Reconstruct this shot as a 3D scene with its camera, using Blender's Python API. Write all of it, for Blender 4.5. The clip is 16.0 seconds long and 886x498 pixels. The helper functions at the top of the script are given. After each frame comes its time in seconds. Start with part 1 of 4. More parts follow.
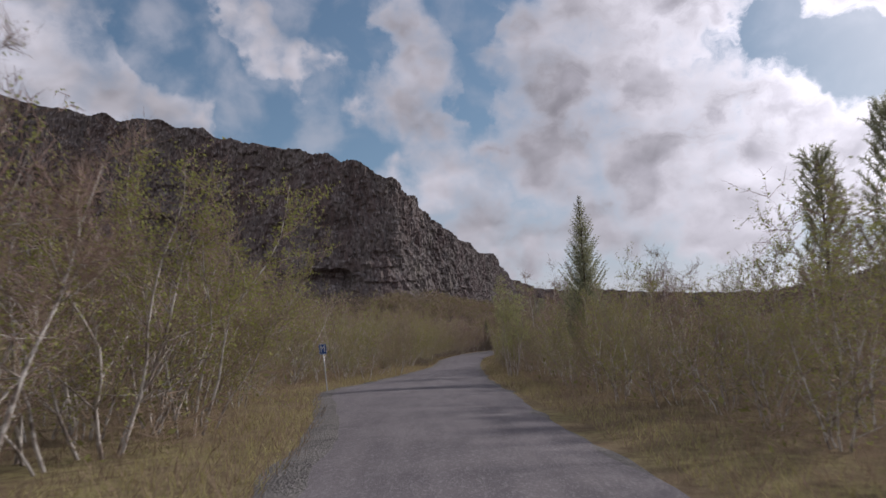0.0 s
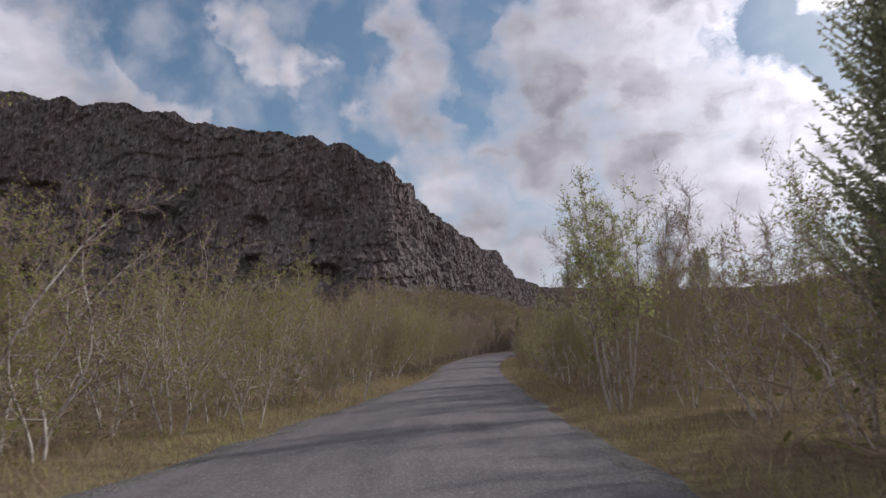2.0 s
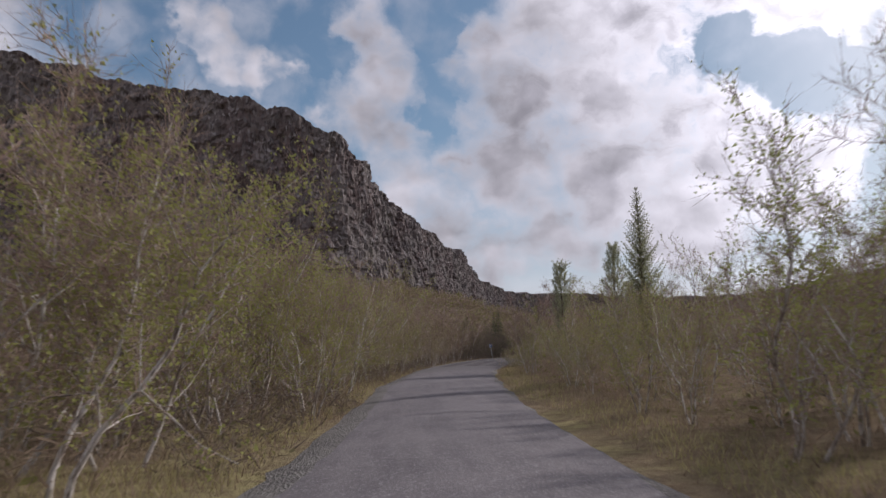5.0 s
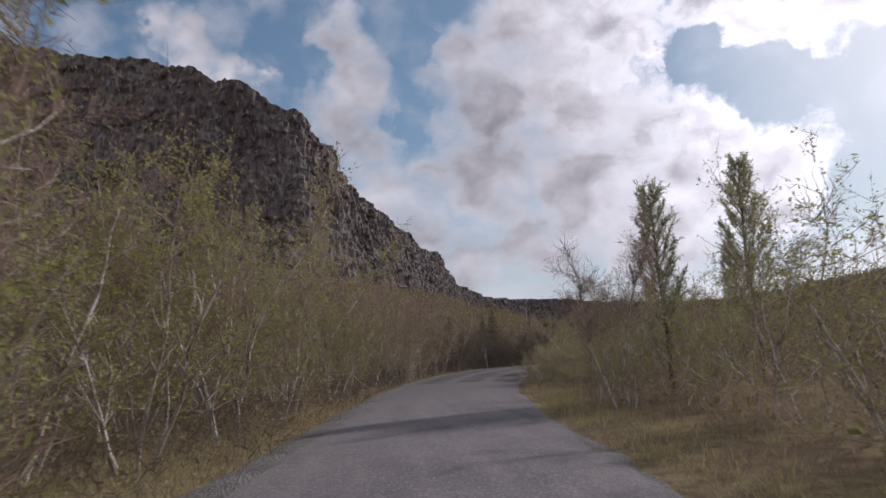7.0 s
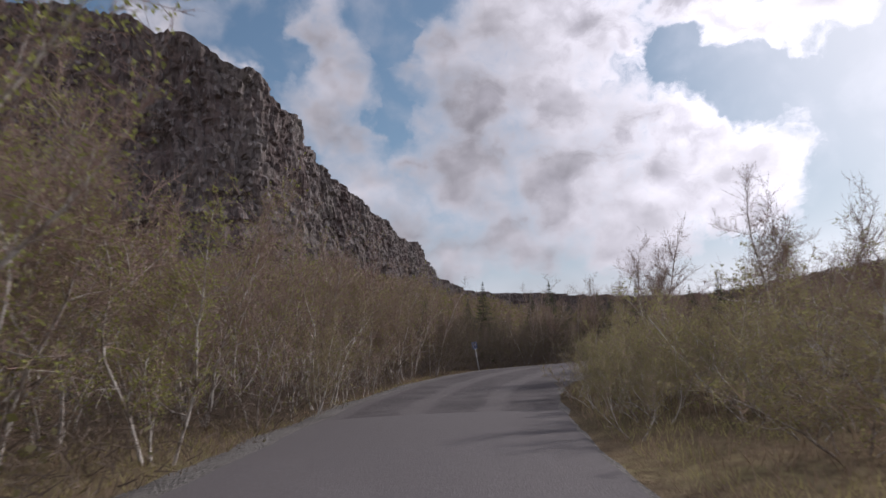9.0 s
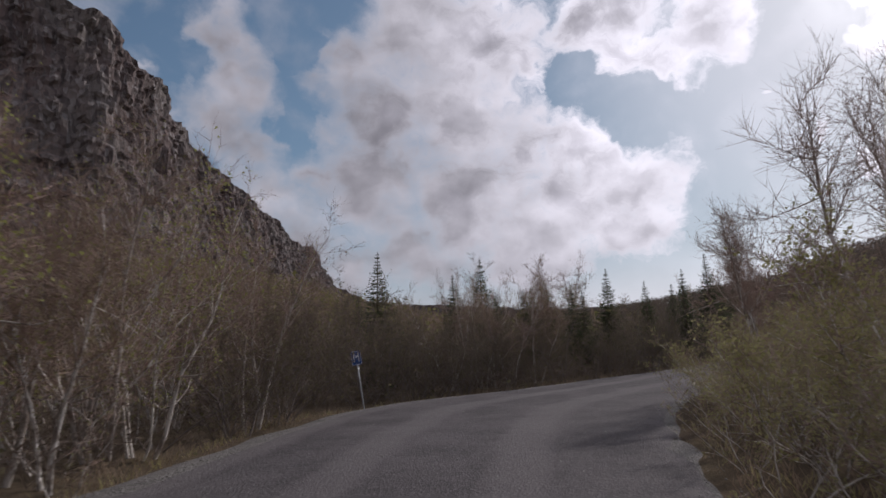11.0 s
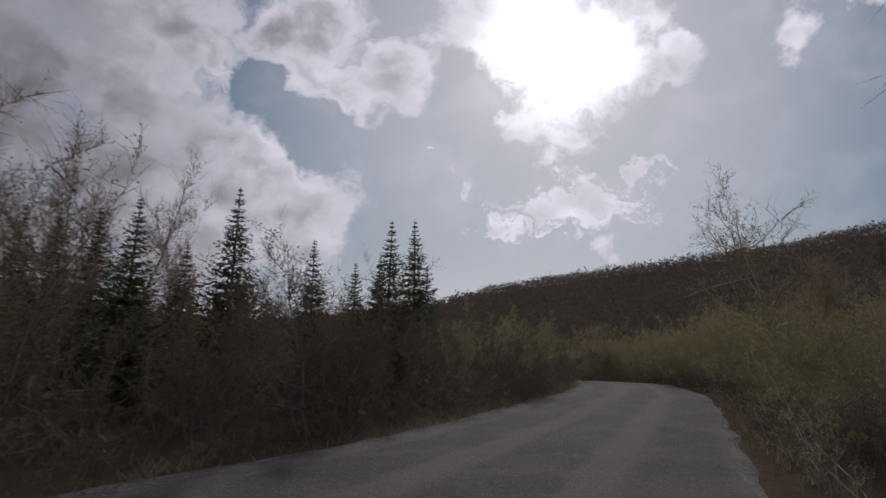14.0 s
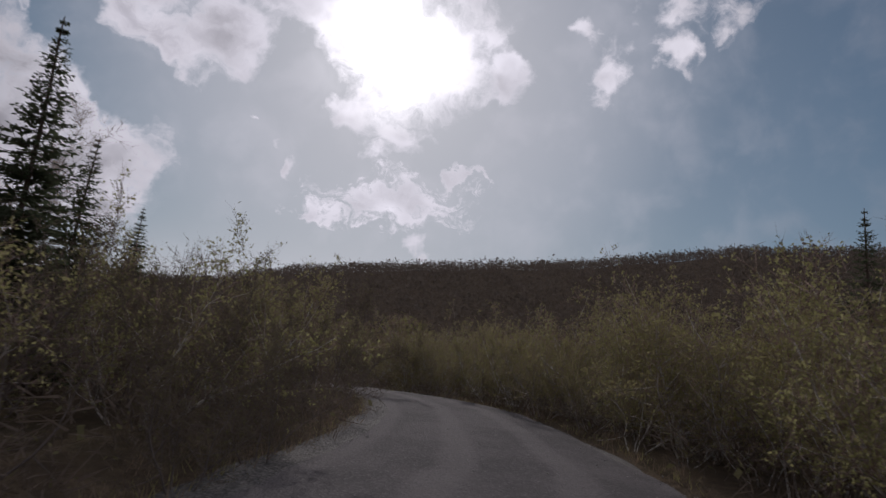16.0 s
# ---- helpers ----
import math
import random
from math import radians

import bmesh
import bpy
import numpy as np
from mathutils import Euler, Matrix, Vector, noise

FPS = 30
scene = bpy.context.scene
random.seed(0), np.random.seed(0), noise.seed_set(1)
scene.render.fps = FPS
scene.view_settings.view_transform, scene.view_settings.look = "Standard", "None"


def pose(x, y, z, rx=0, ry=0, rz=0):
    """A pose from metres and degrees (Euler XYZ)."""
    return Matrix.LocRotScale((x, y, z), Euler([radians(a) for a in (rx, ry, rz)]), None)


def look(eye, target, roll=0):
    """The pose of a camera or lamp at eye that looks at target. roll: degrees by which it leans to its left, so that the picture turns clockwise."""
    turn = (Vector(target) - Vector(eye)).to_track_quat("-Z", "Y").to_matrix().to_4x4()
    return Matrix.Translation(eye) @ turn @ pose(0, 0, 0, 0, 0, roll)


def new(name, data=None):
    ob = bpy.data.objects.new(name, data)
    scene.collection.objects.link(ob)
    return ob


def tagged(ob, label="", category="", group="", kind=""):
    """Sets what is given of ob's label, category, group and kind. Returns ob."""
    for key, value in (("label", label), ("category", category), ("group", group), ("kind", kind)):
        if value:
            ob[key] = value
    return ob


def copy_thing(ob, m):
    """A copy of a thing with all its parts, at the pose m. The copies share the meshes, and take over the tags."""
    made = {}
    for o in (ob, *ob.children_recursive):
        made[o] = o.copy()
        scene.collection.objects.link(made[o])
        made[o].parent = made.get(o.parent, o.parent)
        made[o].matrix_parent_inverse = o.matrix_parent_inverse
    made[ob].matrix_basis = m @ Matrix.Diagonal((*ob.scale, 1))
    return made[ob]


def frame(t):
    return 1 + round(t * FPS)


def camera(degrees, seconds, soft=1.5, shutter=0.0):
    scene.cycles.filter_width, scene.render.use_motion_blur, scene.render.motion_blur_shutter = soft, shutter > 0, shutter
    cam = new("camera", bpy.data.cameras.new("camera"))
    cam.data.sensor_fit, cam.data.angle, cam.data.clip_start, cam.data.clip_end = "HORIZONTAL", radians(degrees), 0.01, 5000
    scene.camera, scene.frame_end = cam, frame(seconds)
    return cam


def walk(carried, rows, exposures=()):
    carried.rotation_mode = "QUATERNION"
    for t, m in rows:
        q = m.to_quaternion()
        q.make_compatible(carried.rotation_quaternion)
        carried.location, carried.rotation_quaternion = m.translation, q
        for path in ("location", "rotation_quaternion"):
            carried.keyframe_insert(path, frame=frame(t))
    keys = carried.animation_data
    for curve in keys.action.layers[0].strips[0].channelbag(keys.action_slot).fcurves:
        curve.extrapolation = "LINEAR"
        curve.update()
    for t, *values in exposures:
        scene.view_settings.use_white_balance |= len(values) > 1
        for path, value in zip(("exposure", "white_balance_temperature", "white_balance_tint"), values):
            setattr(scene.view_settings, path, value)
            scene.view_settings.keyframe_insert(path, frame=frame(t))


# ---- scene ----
# ---------- camera ----------
cam = camera(67.55, 16.0, soft=1.5, shutter=0.15)
ROWS = [
    (0, 0.00, 0.00, 1.23, 99.28, 0.78, -0.48),
    (0.5, 0.01, 5.77, 1.27, 99.26, 0.63, -0.10),
    (1, 0.04, 11.41, 1.29, 99.26, 2.05, -0.01),
    (1.5, 0.16, 16.81, 1.31, 99.61, 1.71, -0.06),
    (2, 0.18, 22.10, 1.37, 99.55, 1.84, -0.27),
    (2.5, 0.15, 27.28, 1.42, 99.39, 1.93, -0.68),
    (3, 0.24, 32.17, 1.46, 99.23, 1.67, -1.17),
    (3.5, 0.42, 36.84, 1.48, 99.19, 1.86, -1.78),
    (4, 0.67, 41.31, 1.52, 99.45, 1.75, -2.40),
    (6.5, 1.67, 67.56, 1.91, 100.63, 1.36, -5.48),
    (7, 2.15, 71.83, 2.04, 100.73, 1.81, -5.82),
    (7.5, 2.68, 76.05, 2.17, 100.60, 1.78, -6.12),
    (8, 3.30, 80.12, 2.29, 100.43, 1.52, -6.43),
    (8.2, 3.51, 81.77, 2.34, 100.27, 1.48, -6.58),
    (10.3, 6.96, 103.07, 2.91, 100.78, 3.15, -11.39),
    (10.5, 7.38, 104.72, 2.98, 100.90, 3.19, -12.49),
    (11, 8.53, 108.78, 3.15, 101.18, 2.22, -16.05),
    (11.5, 9.93, 112.60, 3.32, 101.08, 0.52, -20.00),
    (12, 11.53, 115.94, 3.47, 100.80, -1.29, -24.32),
    (12.5, 13.26, 118.86, 3.59, 100.96, -1.83, -28.80),
    (13, 15.12, 121.61, 3.71, 101.30, -1.31, -33.81),
    (13.5, 17.25, 124.13, 3.85, 101.60, -1.04, -39.76),
    (14, 19.45, 126.21, 3.99, 102.31, -1.47, -46.20),
    (14.5, 21.93, 128.08, 4.18, 103.08, -2.60, -52.22),
    (15, 24.71, 129.96, 4.40, 103.00, -4.20, -57.28),
    (15.5, 27.65, 131.73, 4.63, 102.81, -5.49, -61.39),
    (16, 30.33, 133.21, 4.83, 102.51, -6.03, -63.67),
]
EXPOSURES = [(t, stops, 6150, 17) for t, stops in ((0, 0.0), (2, 0.1), (8, 0.1), (10.5, -0.08), (11.5, -0.42), (12.5, -0.62), (13.5, -0.8), (16, -0.86))]
walk(cam, [(t, pose(x, y, z, rx, ry, rz)) for t, x, y, z, rx, ry, rz in ROWS], EXPOSURES)

# ---------- sky and sun ----------
SUN_AZ, SUN_EL = 56.1, 29.2


def heading(az, el):
    """Unit vector for a compass bearing (clockwise from +y) and an elevation, in degrees."""
    a, e = radians(az), radians(el)
    return Vector((math.sin(a) * math.cos(e), math.cos(a) * math.cos(e), math.sin(e)))


class Nodes:
    """A small helper that chains shader nodes."""

    def __init__(self, tree):
        self.tree = tree
        tree.nodes.clear()

    def add(self, kind):
        return self.tree.nodes.new(kind)

    def link(self, a, b):
        self.tree.links.new(a, b)

    def put(self, socket, value):
        if isinstance(value, bpy.types.NodeSocket):
            self.link(value, socket)
        else:
            socket.default_value = value

    def math(self, op, a, b=0.0, clamp=False):
        n = self.add("ShaderNodeMath")
        n.operation, n.use_clamp = op, clamp
        self.put(n.inputs[0], a)
        self.put(n.inputs[1], b)
        return n.outputs[0]

    def vec(self, op, a, b=(0, 0, 0), scale=None):
        n = self.add("ShaderNodeVectorMath")
        n.operation = op
        self.put(n.inputs[0], a)
        self.put(n.inputs[1], b)
        if scale is not None:
            self.put(n.inputs["Scale"], scale)
        return n

    def noise(self, vector, scale, detail=4.0, rough=0.55, dist=0.0):
        n = self.add("ShaderNodeTexNoise")
        self.put(n.inputs["Vector"], vector)
        n.inputs["Scale"].default_value = scale
        n.inputs["Detail"].default_value = detail
        n.inputs["Roughness"].default_value = rough
        n.inputs["Distortion"].default_value = dist
        return n

    def remap(self, value, a, b, c=0.0, d=1.0, smooth=True):
        n = self.add("ShaderNodeMapRange")
        n.interpolation_type = "SMOOTHSTEP" if smooth else "LINEAR"
        self.put(n.inputs["Value"], value)
        for key, v in (("From Min", a), ("From Max", b), ("To Min", c), ("To Max", d)):
            self.put(n.inputs[key], v)
        return n.outputs["Result"]

    def mix(self, fac, a, b, mode="MIX"):
        n = self.add("ShaderNodeMix")
        n.data_type, n.blend_type = "RGBA", mode
        self.put(n.inputs[0], fac)
        self.put(n.inputs[6], a if isinstance(a, bpy.types.NodeSocket) else (*a, 1))
        self.put(n.inputs[7], b if isinstance(b, bpy.types.NodeSocket) else (*b, 1))
        return n.outputs[2]

    def mapped(self, vector, scale):
        return self.vec("MULTIPLY", vector, scale).outputs[0]


# cloud puffs: bearing, elevation, radius (degrees), weight
WEST = [(-37.4, 21.1, 7.3, 1), (-33.8, 23.5, 4.9, 1), (-32.4, 20.2, 4.9, 1), (-27.4, 20.3, 3.7, 1), (-23.1, 20, 3.4, 1), (-20.4, 18.8, 2.4, 1),
        (-27.8, 26.4, 2.9, 0.6), (-17.3, 27, 2.5, 1), (-15.3, 25.3, 3.2, 1), (-11.9, 24.2, 2.5, 1), (-8.6, 23.5, 1.9, 0.7), (-2.5, 28.6, 3.4, 1),
        (-1.7, 25.1, 3.7, 1), (-3.5, 21.4, 3.5, 1), (-6.6, 21.1, 2.2, 0.7), (-0.5, 19.5, 3.9, 1), (1, 15.2, 4.9, 1), (4.4, 11.2, 5.4, 1), (-4, 16.1, 2.9, 0.8),
        (-8.5, 14.6, 2.9, 0.7), (6.3, 7.7, 2.9, 1)]
MASS = [(8.6, 26.2, 4.9, 1), (15.2, 29.7, 5.9, 1), (21.4, 28.3, 5.4, 1), (24.5, 25.7, 2.9, 1), (11.5, 22.1, 5.6, 1), (18.8, 22.6, 5.9, 1), (24.6, 19.6, 3.9, 1),
        (28.9, 19.1, 3.2, 1), (32.1, 17.9, 3.5, 1), (33.8, 15.1, 3.7, 1), (28, 15, 5.4, 1), (19.2, 15.4, 6.4, 1), (10.2, 16.4, 5.4, 1), (32.3, 11.6, 4.2, 1),
        (23.7, 10.6, 5.4, 1), (13.9, 10.9, 5.4, 1), (6.2, 17.5, 2.7, 0.8), (32.9, 27.2, 2.9, 1), (36.1, 25, 2.4, 1), (39.1, 25.8, 2.9, 1), (42.6, 25.9, 2.9, 1),
        (30.2, 29.4, 3.4, 1), (9, 8, 4.5, 1)]
EAST = [(33.4, 30.8, 4.4, 1), (36.9, 26.2, 2.7, 1), (41, 27.4, 2.9, 1), (47.3, 30.8, 4.4, 1), (53.2, 30.3, 5.4, 1), (57.3, 27.9, 5.4, 1), (62.4, 29.6, 3.9, 1),
        (66.5, 27.9, 2.3, 1), (53.7, 23.2, 2.3, 1), (57.9, 21.4, 1.9, 1), (55.7, 19.6, 1.4, 1), (76.4, 27.6, 2.3, 1), (81.9, 29.1, 1.5, 1), (74, 31.3, 1.6, 0.8),
        (81.7, 33.1, 2.9, 0.8), (86.5, 32.3, 2.4, 0.8), (48.4, 17.8, 1, 1), (74.4, 23.3, 0.6, 1), (45.4, 21, 0.7, 0.8), (60.2, 11.9, 1.9, 0.8)]
STREAKS = [(57.2, 15.8, 5.9, 1), (50.9, 14, 2.9, 1), (63.5, 18.1, 2, 1), (55, 16.5, 2.4, 1)]
GAPS = [(-23.4, 24.9, 3, 1), (-7.6, 27.1, 2.7, 1), (3.6, 27.4, 2.0, 0.75), (5.0, 21.2, 1.8, 0.4), (-14.4, 19.3, 3.4, 1), (-19.3, 24, 2, 0.8), (3.2, 28.3, 1.8, 0.7),
        (2.6, 22, 2.2, 0.45), (28.7, 24.4, 2, 1), (34.1, 21.3, 2.7, 1), (46.4, 23.9, 3.4, 1)]
SHADES = [(18.5, 27.4, 6.4, 1), (15.5, 21.1, 5.4, 1), (26.4, 18.7, 3.4, 0.9), (10.1, 15, 4.9, 0.8), (27.8, 14.8, 3.4, 0.8), (15, 12.3, 5.4, 0.7),
          (18.7, 8.6, 4.4, 0.6), (28.7, 13, 2.7, 0.9), (16, 26.2, 8.3, 1.2), (13, 19.7, 6.4, 0.8), (37.5, 31.6, 3.9, 0.8), (6.5, 16, 4.4, 0.5),
          (-30.3, 21.8, 5.9, 0.5)]


def make_world():
    world = bpy.data.worlds.new("sky")
    scene.world = world
    world.use_nodes = True
    n = Nodes(world.node_tree)
    way = n.vec("NORMALIZE", n.add("ShaderNodeTexCoord").outputs["Generated"]).outputs[0]
    up = n.add("ShaderNodeSeparateXYZ")
    n.link(way, up.inputs[0])
    near = n.vec("DOT_PRODUCT", way, tuple(heading(SUN_AZ, SUN_EL))).outputs["Value"]
    sky = n.add("ShaderNodeTexSky")
    sky.sky_type, sky.sun_disc = "NISHITA", False
    sky.sun_elevation, sky.sun_rotation = radians(SUN_EL), radians(SUN_AZ)
    sky.altitude, sky.air_density, sky.dust_density, sky.ozone_density = 50, 1.0, 0.6, 1.6
    blue = n.vec("SCALE", sky.outputs[0], scale=0.095).outputs[0]
    blue = n.vec("MULTIPLY", blue, (0.94, 1.03, 0.97)).outputs[0]
    blue = n.vec("DIVIDE", blue, n.vec("ADD", n.vec("SCALE", blue, scale=0.5).outputs[0], (1, 1, 1)).outputs[0]).outputs[0]

    def puffs(where, lobes, flatten=1.0, soft=0.45):
        """The swell of the nearest puffs, positive inside them."""
        total = -3.0
        for az, el, r, w in lobes:
            if flatten == 1.0:
                gap = n.vec("DISTANCE", where, tuple(heading(az, el))).outputs["Value"]
            else:
                gap = n.vec("LENGTH", n.vec("MULTIPLY", n.vec("SUBTRACT", where, tuple(heading(az, el))).outputs[0], (1, 1, flatten)).outputs[0]).outputs["Value"]
            one = n.math("SUBTRACT", w, n.math("MULTIPLY", gap, 1.0 / radians(r)))
            if isinstance(total, float):
                total = one
            else:
                join = n.add("ShaderNodeMath")
                join.operation = "SMOOTH_MAX"
                n.put(join.inputs[0], total)
                n.put(join.inputs[1], one)
                join.inputs[2].default_value = soft
                total = join.outputs[0]
        return total

    # billows bend the edges of the puffs
    bend = n.vec("SUBTRACT", n.noise(way, 9.0, 2.0, 0.5).outputs["Color"], (0.5, 0.5, 0.5)).outputs[0]
    curl = n.vec("SUBTRACT", n.noise(way, 22.0, 6.0, 0.5).outputs["Color"], (0.5, 0.5, 0.5)).outputs[0]
    bent = n.vec("ADD", way, n.vec("SCALE", bend, scale=0.10).outputs[0]).outputs[0]
    bent = n.vec("ADD", bent, n.vec("SCALE", curl, scale=0.10).outputs[0]).outputs[0]
    fluff = n.noise(way, 14.0, 6.0, 0.5, 0.2).outputs["Fac"]
    flake = n.noise(n.mapped(bent, (1, 1, 2.2)), 46.0, 7.0, 0.62).outputs["Fac"]
    west, mass, east = puffs(bent, WEST), puffs(bent, MASS, soft=0.6), puffs(bent, EAST, soft=0.3)
    streaks = n.math("ADD", puffs(bent, STREAKS, 3.0), n.math("MULTIPLY", n.math("SUBTRACT", flake, 0.50), 1.7))
    total = n.math("MAXIMUM", n.math("MAXIMUM", west, mass), n.math("MAXIMUM", east, streaks))
    gaps = puffs(bent, GAPS)
    total = n.math("SUBTRACT", total, n.math("MULTIPLY", n.math("MAXIMUM", n.math("ADD", gaps, 0.35), 0.0), 1.0))
    # broken cloud over the rest of the sky, unseen, added to raise the fill light
    aside = n.math("MAXIMUM", n.remap(n.vec("DOT_PRODUCT", way, tuple(heading(24, 12))).outputs["Value"], 0.32, 0.1), n.remap(up.outputs["Z"], 0.60, 0.72))
    field = n.math("MULTIPLY", n.math("SUBTRACT", n.noise(bent, 2.6, 3.0, 0.5).outputs["Fac"], 0.42), 6.0)
    total = n.math("MAXIMUM", total, n.math("SUBTRACT", field, n.math("MULTIPLY", n.math("SUBTRACT", 1.0, aside), 4.0)))
    total = n.math("ADD", total, n.math("MULTIPLY", n.math("SUBTRACT", fluff, 0.5), 0.8))
    total = n.math("ADD", total, n.math("MULTIPLY", n.math("SUBTRACT", flake, 0.5), n.remap(near, 0.7, 0.95, 0.25, 0.7)))
    # edges are torn and soft away from the sun, crisp beside it
    reach = n.remap(near, 0.6, 0.92, 0.9, 0.5)
    cover = n.remap(total, -0.2, reach)
    thick = n.remap(total, 0.1, 1.0)
    # haze near the horizon
    low = n.remap(up.outputs["Z"], 0.05, 0.23, 0.85, 0.0)
    cover = n.math("MAXIMUM", cover, low)
    veil = n.math("MULTIPLY", n.remap(fluff, 0.42, 0.75, 0.0, 0.45), n.remap(near, 0.55, 0.8, 1.0, 0.4))
    cover = n.math("MAXIMUM", cover, veil)
    # light in the clouds: bright thin rims, grey undersides, lit fronts opposite the sun, a glare round the sun
    glow = n.remap(near, 0.72, 0.985, 0.0, 1.15)
    glare = n.math("POWER", n.math("MAXIMUM", near, 0.0), 260.0)
    drift = n.vec("ADD", way, n.vec("SCALE", bend, scale=0.16).outputs[0]).outputs[0]
    under = n.remap(puffs(drift, [(az, el, 2.7 * r, w) for az, el, r, w in SHADES], 1.8, 1.2), -0.6, 1.5)
    swirl = n.mapped(n.vec("ADD", way, n.vec("SCALE", curl, scale=0.03).outputs[0]).outputs[0], (1, 1, 1.5))
    toward = n.vec("ADD", swirl, tuple(0.03 * v for v in heading(SUN_AZ, SUN_EL + 40))).outputs[0]
    heap = n.math("SUBTRACT", n.noise(swirl, 8.0, 3.5, 0.45).outputs["Fac"], n.noise(toward, 8.0, 3.5, 0.45).outputs["Fac"])
    heap = n.math("MULTIPLY", heap, n.remap(total, 0.1, 0.7, 0.3, 1.0))
    shade = n.noise(n.mapped(drift, (1, 1, 1.8)), 5.5, 3.0, 0.45).outputs["Fac"]
    grey = n.math("MULTIPLY", thick, n.math("ADD", n.math("MULTIPLY", under, n.remap(shade, 0.3, 0.62, 0.72, 1.0)), n.remap(shade, 0.42, 0.72, 0.0, 0.3)), True)
    body = n.mix(grey, (0.70, 0.68, 0.70), (0.36, 0.348, 0.37))
    # unseen clouds away from the sun are brightened to lift the ambient light
    front = n.remap(near, 0.35, -0.3, 0.0, 0.40)
    power = n.math("ADD", n.math("ADD", 0.80, front), n.math("MULTIPLY", glow, 0.82))
    lit = n.vec("SCALE", body, scale=n.math("MULTIPLY", power, n.math("ADD", 1.0, n.math("MULTIPLY", heap, 1.8)))).outputs[0]
    haze = n.remap(near, 0.88, 0.995, 0.0, 0.5)
    blue = n.mix(haze, blue, (1.0, 1.0, 1.03))
    mixed = n.mix(cover, blue, lit)
    hot = n.vec("SCALE", (1.0, 0.97, 0.92), scale=n.math("MULTIPLY", glare, n.math("ADD", 0.5, n.math("MULTIPLY", cover, n.remap(fluff, 0.3, 0.7, 0.8, 3.4))))).outputs[0]
    final = n.vec("ADD", mixed, hot).outputs[0]
    out = n.add("ShaderNodeBackground")
    n.link(final, out.inputs["Color"])
    out.inputs["Strength"].default_value = 1.0
    n.link(out.outputs[0], n.add("ShaderNodeOutputWorld").inputs["Surface"])


make_world()
sun_data = bpy.data.lights.new("sun", "SUN")
sun_data.energy, sun_data.angle, sun_data.color = 3.0, radians(2.0), (1.0, 0.94, 0.85)
sun_lamp = new("sun", sun_data)
sun_lamp.matrix_world = look(Vector((0, 0, 100)), Vector((0, 0, 100)) - heading(SUN_AZ, SUN_EL))


# ---------- materials ----------
def material(name, build):
    mat = bpy.data.materials.new(name)
    mat.use_nodes = True
    n = Nodes(mat.node_tree)
    bsdf = n.add("ShaderNodeBsdfPrincipled")
    out = n.add("ShaderNodeOutputMaterial")
    n.link(bsdf.outputs[0], out.inputs["Surface"])
    build(n, bsdf, out)
    return mat


def bump(n, bsdf, height, strength, distance):
    b = n.add("ShaderNodeBump")
    b.inputs["Strength"].default_value = strength
    b.inputs["Distance"].default_value = distance
    n.link(height, b.inputs["Height"])
    n.link(b.outputs[0], bsdf.inputs["Normal"])


def place(n):
    return n.add("ShaderNodeNewGeometry").outputs["Position"]


def build_road(n, bsdf, out):
    p = place(n)
    grain = n.noise(p, 38.0, 3.0, 0.7).outputs["Fac"]
    stone = n.add("ShaderNodeTexVoronoi")
    n.link(p, stone.inputs["Vector"])
    stone.inputs["Scale"].default_value = 45.0
    patch = n.noise(p, 0.55, 5.0, 0.6).outputs["Fac"]
    streak = n.noise(n.mapped(p, (2.2, 0.25, 1)), 0.9, 4.0, 0.55).outputs["Fac"]
    c = n.mix(n.remap(patch, 0.35, 0.65), (0.113, 0.0982, 0.103), (0.156, 0.137, 0.14))
    c = n.mix(n.remap(streak, 0.4, 0.65, 0.0, 0.5), c, (0.199, 0.176, 0.177))
    c = n.mix(n.remap(grain, 0.35, 0.7, 0.0, 0.6), c, (0.0731, 0.0693, 0.0786))
    bits = n.add("ShaderNodeSeparateColor")
    n.link(stone.outputs["Color"], bits.inputs[0])
    c = n.mix(n.remap(bits.outputs[0], 0.8, 0.95, 0.0, 0.5), c, (0.311, 0.299, 0.302))
    far = n.add("ShaderNodeSeparateXYZ")
    n.link(p, far.inputs[0])
    c = n.mix(n.remap(n.math("ADD", far.outputs["Y"], n.math("MULTIPLY", patch, 14.0)), 92.0, 110.0), c, n.mix(grain, (0.0731, 0.0645, 0.0665), (0.137, 0.122, 0.123)))
    n.link(c, bsdf.inputs["Base Color"])
    bsdf.inputs["Roughness"].default_value = 0.9
    bsdf.inputs["Specular IOR Level"].default_value = 0.2
    bump(n, bsdf, n.math("ADD", grain, stone.outputs["Distance"]), 0.35, 0.012)


